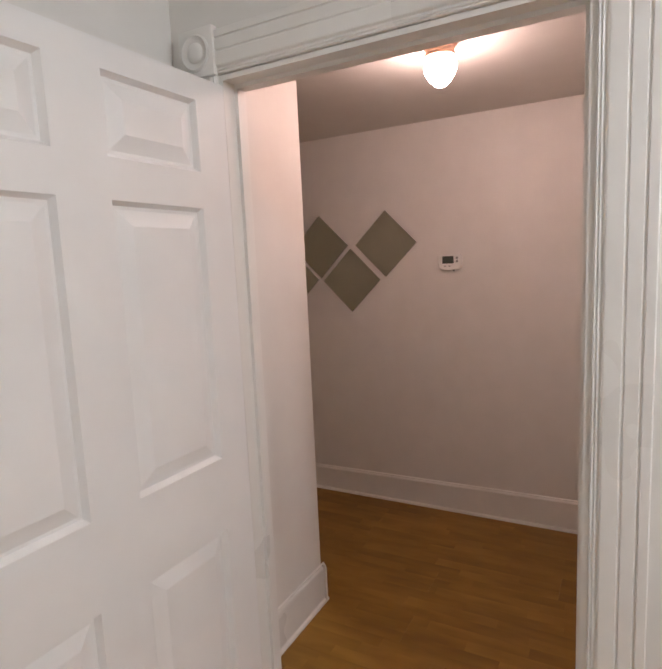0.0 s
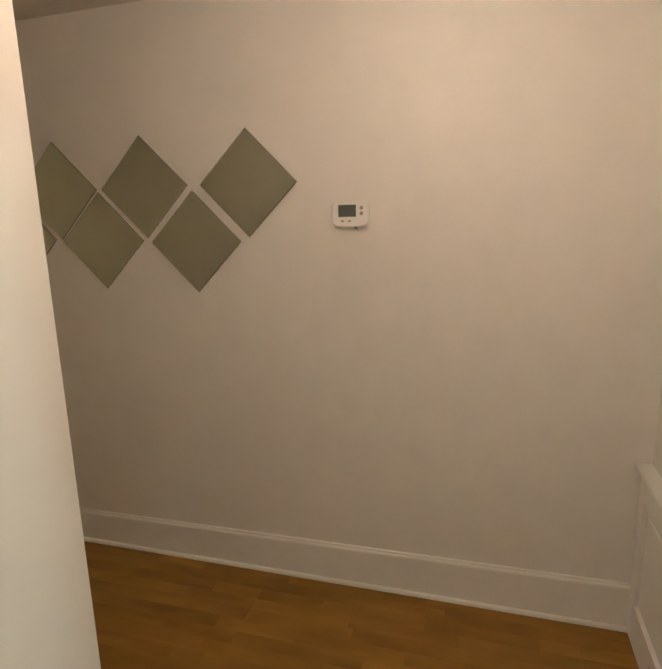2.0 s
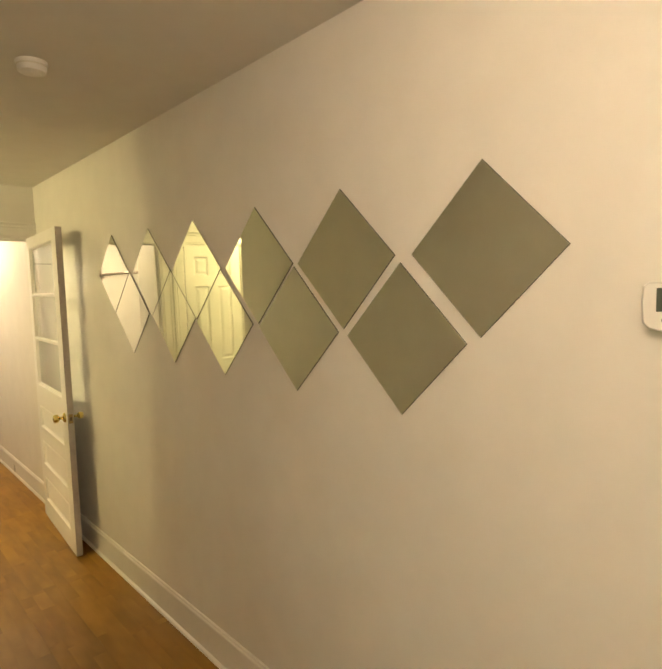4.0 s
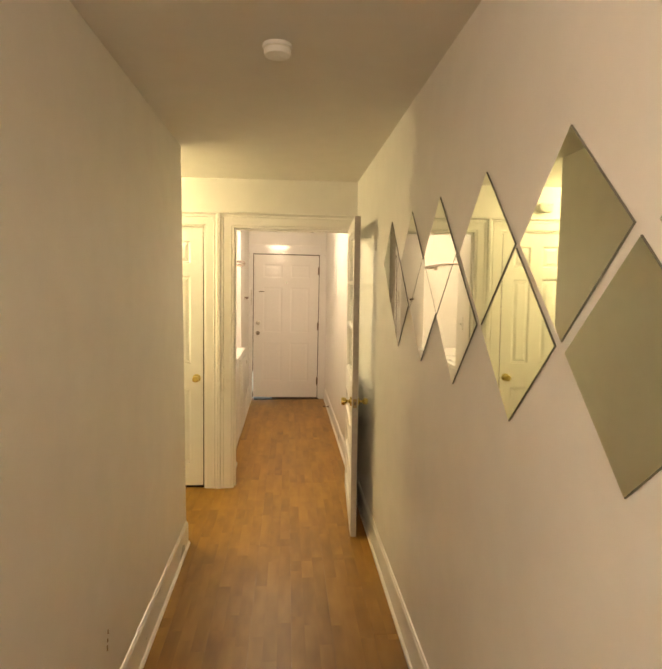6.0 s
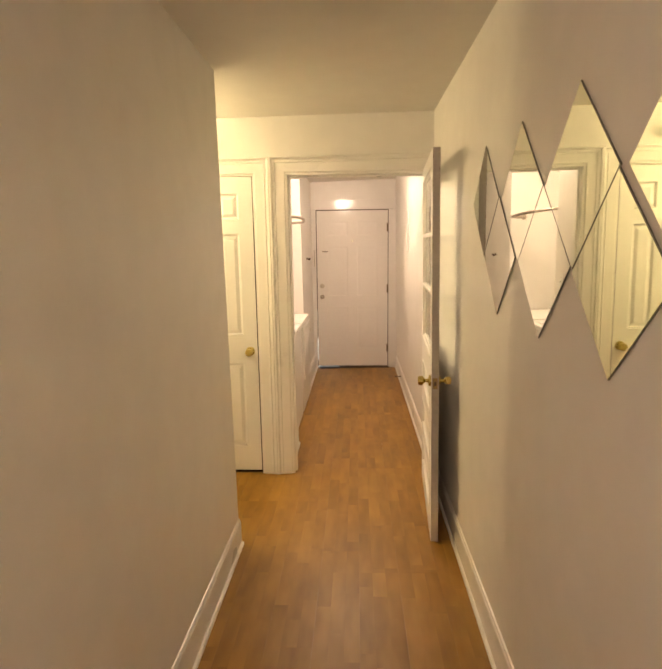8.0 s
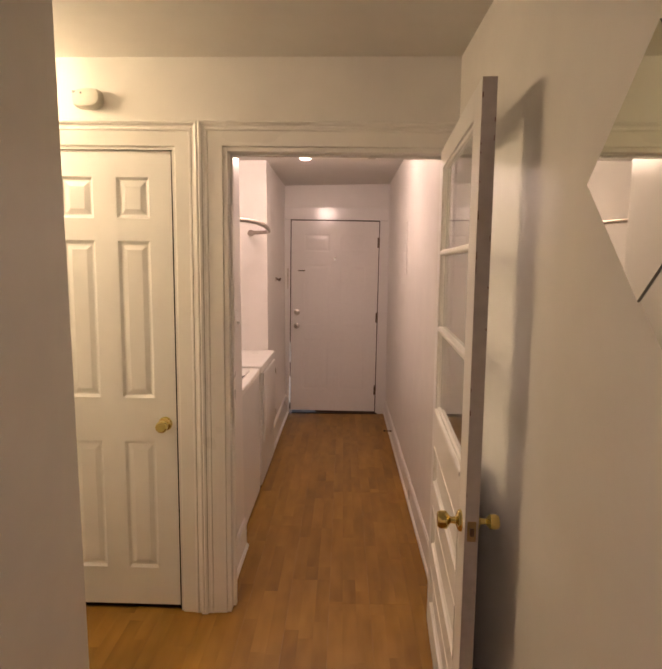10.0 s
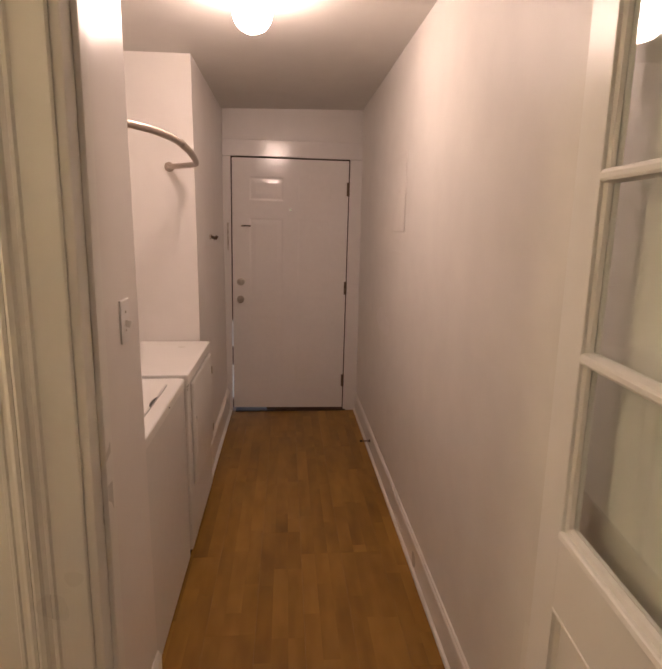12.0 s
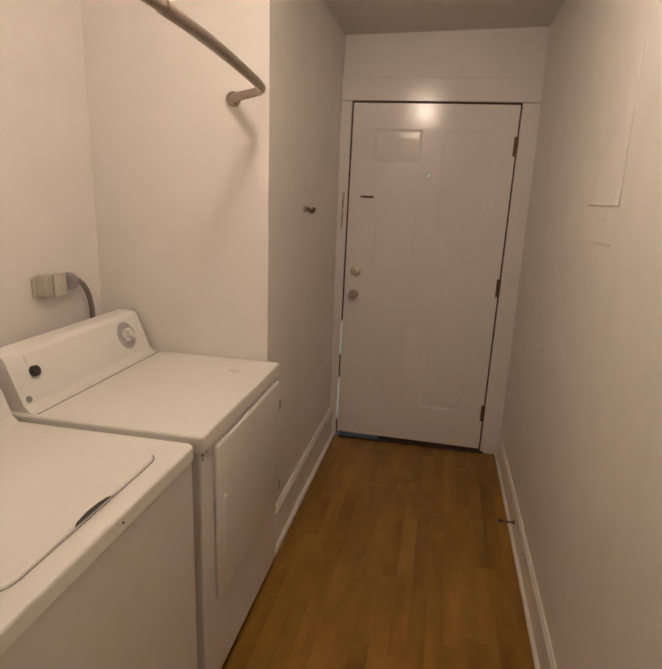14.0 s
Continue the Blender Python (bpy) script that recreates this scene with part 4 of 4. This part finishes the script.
def washer():
    y0, y1, xf, xb, top = 5.026, 5.738, -0.601, -1.238, 0.896
    root = tagged(base("washing_machine", (0, 0, 0)), "white top-loading washing machine with closed lid", "washing machine")
    part("body", slab(xb, xf, y0 + 0.003, y1 - 0.003, 0.03, top - 0.040, 0.022, 0.001), ENAMEL_SHADED, root)
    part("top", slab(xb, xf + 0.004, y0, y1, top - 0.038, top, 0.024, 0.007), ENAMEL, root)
    # lid lying in a thin dark gap
    x0, x1, a, b = -1.135, -0.652, y0 + 0.104, y1 - 0.080
    bm = bmesh.new()
    c = 0.055
    ring = []
    for cx, cy, s in ((x1 - c, b - c, 0), (x0 + 0.02, b - 0.02, 90), (x0 + 0.02, a + 0.02, 180), (x1 - c, a + c, 270)):
        rr = c if cx > -1.0 else 0.02
        for k in range(7):
            ang = radians(s + 15 * k)
            ring.append((cx + rr * math.cos(ang), cy + rr * math.sin(ang)))
    gap = bmesh.new()
    gap.faces.new([gap.verts.new((p[0] + (p[0] + 0.9) * 0.012, p[1] + (p[1] - (a + b) / 2) * 0.010, top + 0.0008)) for p in ring])
    part("lid_gap", gap, BUTTON, root, "dark gap round lid")
    levels = [[bm.verts.new((p[0] + (-0.9 - p[0]) * k, p[1] + ((a + b) / 2 - p[1]) * k, z)) for p in ring] for z, k in ((top - 0.002, 0), (top + 0.006, 0), (top + 0.009, 0.012))]
    for p, q in zip(levels, levels[1:]):
        for k in range(len(ring)):
            j = (k + 1) % len(ring)
            bm.faces.new((p[k], p[j], q[j], q[k]))
    bm.faces.new(levels[-1])
    lid = part("lid", bm, ENAMEL, root, "white enamelled lid")
    bm = bmesh.new()
    arc = [(x1 + 0.004, 5.322 + 0.012 * k) for k in range(11)] + [(x1 + 0.003 - 0.011 * math.sin(math.pi * k / 10) ** 0.6, 5.322 + 0.012 * k) for k in range(9, 0, -1)]
    for z in (top + 0.0094, top + 0.0104):
        bm.faces.new([bm.verts.new((p, q, z)) for p, q in arc])
    part("grip", bm, BLACK, lid, "dark finger slot at lid's edge")
    part("seam", slab(xb + 0.01, xf + 0.001, y0 + 0.004, y1 - 0.004, top - 0.0402, top - 0.0378, 0.022, 0.0005), BUTTON, root)
    bm = bmesh.new()
    extrude(bm, [(-0.030, 0), (0.130, 0), (0.115, 0.004), (0.098, 0.020), (0.050, 0.150), (0.042, 0.160), (0.028, 0.164), (-0.030, 0.164)], (xb, y0 + 0.012, top - 0.001), (1, 0, 0), (0, 0, 1), (0, y1 - y0 - 0.024, 0))
    console = part("console", bm, ENAMEL, root)
    way = Vector((0.130, 0, 0.048)).normalized()
    m = lambda y, s: Matrix.Translation(Vector((xb + 0.098 - 0.048 * s, y, top + 0.019 + 0.130 * s))) @ way.to_track_quat("Z", "Y").to_matrix().to_4x4()
    part("knob", turned(bmesh.new(), [(0.025, 0), (0.031, 0.016), (0.026, 0.022), (0, 0.023)], 28, m(5.60, 0.5)), PLASTIC, console, smooth=True)
    part("screw", turned(bmesh.new(), [(0.003, 0), (0.002, 0.002), (0, 0.002)], 8, Matrix.Translation((xf + 0.004, 5.40, top - 0.020)) @ pose(0, 0, 0, 0, 90, 0)), DARK, root)
    part("toe_kick", block(xb + 0.02, xf - 0.02, y0 + 0.01, y1 - 0.01, 0.0, 0.03), DARK, root)
    return root


dryer()
washer()

# dryer outlet, plug and cord
outlet = tagged(base("dryer_outlet", (X_BACK, 6.165, 1.205)), "ivory surface-mounted dryer outlet box", "power outlet")
part("box", block(0, 0.046, -0.052, 0.046, -0.036, 0.036, 0.005), OUTLET, outlet)
part("cover", block(0.046, 0.056, -0.020, 0.044, -0.038, 0.038, 0.004), OUTLET, outlet)
part("ear", block(0.0, 0.012, -0.066, -0.050, -0.040, 0.028, 0.003), OUTLET, outlet)
part("clip", block(0.044, 0.053, -0.044, -0.026, -0.024, 0.024, 0.003), OUTLET, outlet)
part("slot", block(0.0455, 0.0468, -0.036, -0.032, -0.030, 0.030), CORD, outlet, "dark seam of outlet box")
cord = tagged(base("power_cord", (X_BACK, 6.165, 1.205)), "grey round plug with drooping cord behind dryer", "power cord")
part("plug", turned(bmesh.new(), [(0.024, 0), (0.033, 0.008), (0.034, 0.034), (0.030, 0.048), (0.019, 0.062), (0.013, 0.070)], 20, Matrix.Translation((0.036, 0.047, 0.002)) @ pose(0, 0, 0, -90, 0, 0)), GREY_PLASTIC, cord, "grey moulded plug", smooth=True)
part("cord", tube(bmesh.new(), glide([(0.036, 0.112, 0.002), (0.034, 0.134, -0.002), (0.032, 0.170, -0.030), (0.032, 0.200, -0.090), (0.032, 0.206, -0.180), (0.030, 0.200, -0.330)]), 0.0100, 10), CORD, cord, "grey cord", smooth=True)

# curved curtain rod across the recess
rod = tagged(base("curtain_rod", (0, 0, 1.862)), "curved brushed-nickel curtain rod across laundry recess", "curtain rod")
for y, s in ((Y_JOG, 90), (Y_ALC, -90)):
    part("flange", turned(bmesh.new(), [(0.025, 0), (0.025, 0.006), (0.026, 0.014), (0.018, 0.020), (0.0165, 0.025)], 24, Matrix.Translation((-0.775, y, 0)) @ pose(0, 0, 0, s, 0, 0)), ROD, rod, "round wall flange", smooth=True)
far = glide([(-0.775, Y_JOG - 0.01, 0), (-0.735, Y_JOG - 0.06, 0), (-0.655, Y_JOG - 0.130, 0), (-0.612, 6.295, 0), (-0.592, 6.21, 0), (-0.568, 6.0, 0), (-0.548, 5.76, 0), (-0.540, 5.55, 0)], 8)
near = glide([(-0.540, 5.56, 0), (-0.548, 5.40, 0), (-0.578, 5.24, 0), (-0.628, 5.13, 0), (-0.690, 5.06, 0), (-0.775, Y_ALC + 0.01, 0)], 8)
part("tube", tube(bmesh.new(), far, 0.0140, 14), ROD, rod, smooth=True)
part("inner_tube", tube(bmesh.new(), near, 0.0122, 14), ROD, rod, smooth=True)
part("collar", tube(bmesh.new(), [(-0.540, 5.535, 0), (-0.540, 5.565, 0)], 0.0150, 14), ROD, rod, smooth=True)

# coat hook on the passage wall
hook = tagged(base("coat_hook", (XP, 7.025, 1.478)), "small dark metal hook on passage wall", "hook")
part("plate", block(0, 0.006, -0.030, 0.030, -0.014, 0.018, 0.002), NICKEL, hook)
part("prong", tube(bmesh.new(), glide([(0.003, 0, 0.004), (0.018, 0, 0.0), (0.034, 0.002, -0.008), (0.044, 0.002, 0.010)], 6), 0.0095, 10), BRONZE, hook, smooth=True)

# light switch on the short wall
switch = tagged(base("light_switch", (XJ, 4.838, 1.315)), "white plastic toggle light switch on wall", "light switch")
part("plate", block(0, 0.006, -0.036, 0.036, -0.058, 0.058, 0.0025), PLASTIC, switch)
part("toggle", block(0.005, 0.022, -0.005, 0.005, -0.012, 0.006, 0.002, 2, Matrix.Translation((0, 0, 0)) @ pose(0, 0, 0, 0, 18, 0)), PLASTIC, switch)
for z in (-0.025, 0.025):
    part("screw", turned(bmesh.new(), [(0.0032, 0), (0.0032, 0.001), (0, 0.0014)], 10, Matrix.Translation((0.006, 0, z)) @ pose(0, 0, 0, 0, 90, 0)), NICKEL, switch)

# painted-over breaker panel on the east wall
panel = tagged(base("breaker_panel", (XE, 6.29, 1.70)), "breaker panel cover painted over with wall paint", "breaker panel")
part("frame", block(-0.0048, 0, -0.150, 0.175, -0.160, 0.240, 0.003), PAINT, panel)
part("door", block(-0.0056, -0.003, -0.118, 0.150, -0.145, 0.225, 0.0008), PAINT, panel)
part("screw", turned(bmesh.new(), [(0.006, 0), (0.005, 0.002), (0, 0.0025)], 10, Matrix.Translation((-0.0056, -0.016, 0.048)) @ pose(0, 0, 0, 0, -90, 0)), PAINT, panel)
part("latch", block(-0.0025, 0, -0.045, 0.080, -0.2, -0.195, 0.0010), PAINT, panel)
part("lip", block(-0.0025, 0, -0.118, 0.146, -0.270, -0.262, 0.0010), PAINT, panel)

# smoothed-over patch of filler lower on the same wall
bm = bmesh.new()
edge = [(0.21 + 0.035 * math.sin(2.3 * u) + 0.02 * math.sin(5 * u + 1)) for u in [2 * math.pi * k / 40 for k in range(40)]]
rings = [[bm.verts.new((XE - x, 6.66 + k * r * math.cos(2 * math.pi * j / 40), 0.985 + 0.36 * k * r * math.sin(2 * math.pi * j / 40))) for j, r in enumerate(edge)] for x, k in ((-0.002, 1.0), (0.0004, 1.0), (0.0016, 0.9))]
for a, b in zip(rings, rings[1:]):
    for k in range(40):
        j = (k + 1) % 40
        bm.faces.new((a[k], a[j], b[j], b[k]))
bm.faces.new(rings[-1])
tagged(finish("wall_patch", bm, PAINT_GLOSS, smooth=True), "smooth pale filler patch painted over on wall", "wall damage")

# spring door stop on the baseboard
stop = tagged(base("door_stop", (XE - 0.018, 6.90, 0.094)), "dark spring door stop screwed to baseboard", "door stop")
bm = bmesh.new()
turns = [(-0.006 - 0.052 * k / 72, 0.0055 * math.cos(2 * math.pi * k / 8), 0.0055 * math.sin(2 * math.pi * k / 8)) for k in range(73)]
tube(bm, turns, 0.0016, 6)
part("spring", bm, BRONZE, stop)
part("foot", turned(bmesh.new(), [(0.010, 0), (0.010, 0.004), (0.006, 0.008)], 16, pose(0, 0, 0, 0, -90, 0)), BRONZE, stop)
part("tip", turned(bmesh.new(), [(0.007, 0.056), (0.0075, 0.066), (0.005, 0.071), (0, 0.072)], 14, pose(0, 0, 0, 0, -90, 0)), BLACK, stop)


# ---- floor boards ----
floor = tagged(base("floor", (0, 0, 0)), "orange-brown oak laminate floor in three-strip boards", "floor", kind="structure")
BW, BL, GAP = 0.1935, 1.285, 0.00015
X_LO, X_HI, Y_LO, Y_HI = -2.40, 0.455, -1.0, Y_ENTRY - 0.03
boards = {}
rng = random.Random(7)


def board_mesh(width, length):
    key = (round(width, 3), round(length, 3))
    if key not in boards:
        bm = bmesh.new()
        c = 0.0002
        low = [bm.verts.new(p) for p in ((GAP, GAP, -0.012), (width - GAP, GAP, -0.012), (width - GAP, length - GAP, -0.012), (GAP, length - GAP, -0.012))]
        mid = [bm.verts.new((v.co.x, v.co.y, -c)) for v in low]
        top = [bm.verts.new(p) for p in ((GAP + c, GAP + c, 0), (width - GAP - c, GAP + c, 0), (width - GAP - c, length - GAP - c, 0), (GAP + c, length - GAP - c, 0))]
        for a, b in ((low, mid), (mid, top)):
            for k in range(4):
                j = (k + 1) % 4
                bm.faces.new((a[k], a[j], b[j], b[k]))
        bm.faces.new(top)
        bmesh.ops.recalc_face_normals(bm, faces=bm.faces)
        me = bpy.data.meshes.new("board")
        bm.to_mesh(me)
        bm.free()
        me.materials.append(LAMINATE)
        boards[key] = me
    return boards[key]


rows = int(math.ceil((X_HI - X_LO) / BW))
for k in range(rows):
    x0 = X_LO + k * BW
    width = min(BW, X_HI - x0)
    y = Y_LO
    length = BL * (0.25 + 0.15 * rng.randrange(5))
    while y < Y_HI - 0.01:
        length = min(length, Y_HI - y)
        if not (x0 + width < XRH and y + length < 0.5):
            ob = new("board", board_mesh(width, length))
            ob.parent = floor
            ob.location = (x0, y, 0)
        y += length
        length = BL
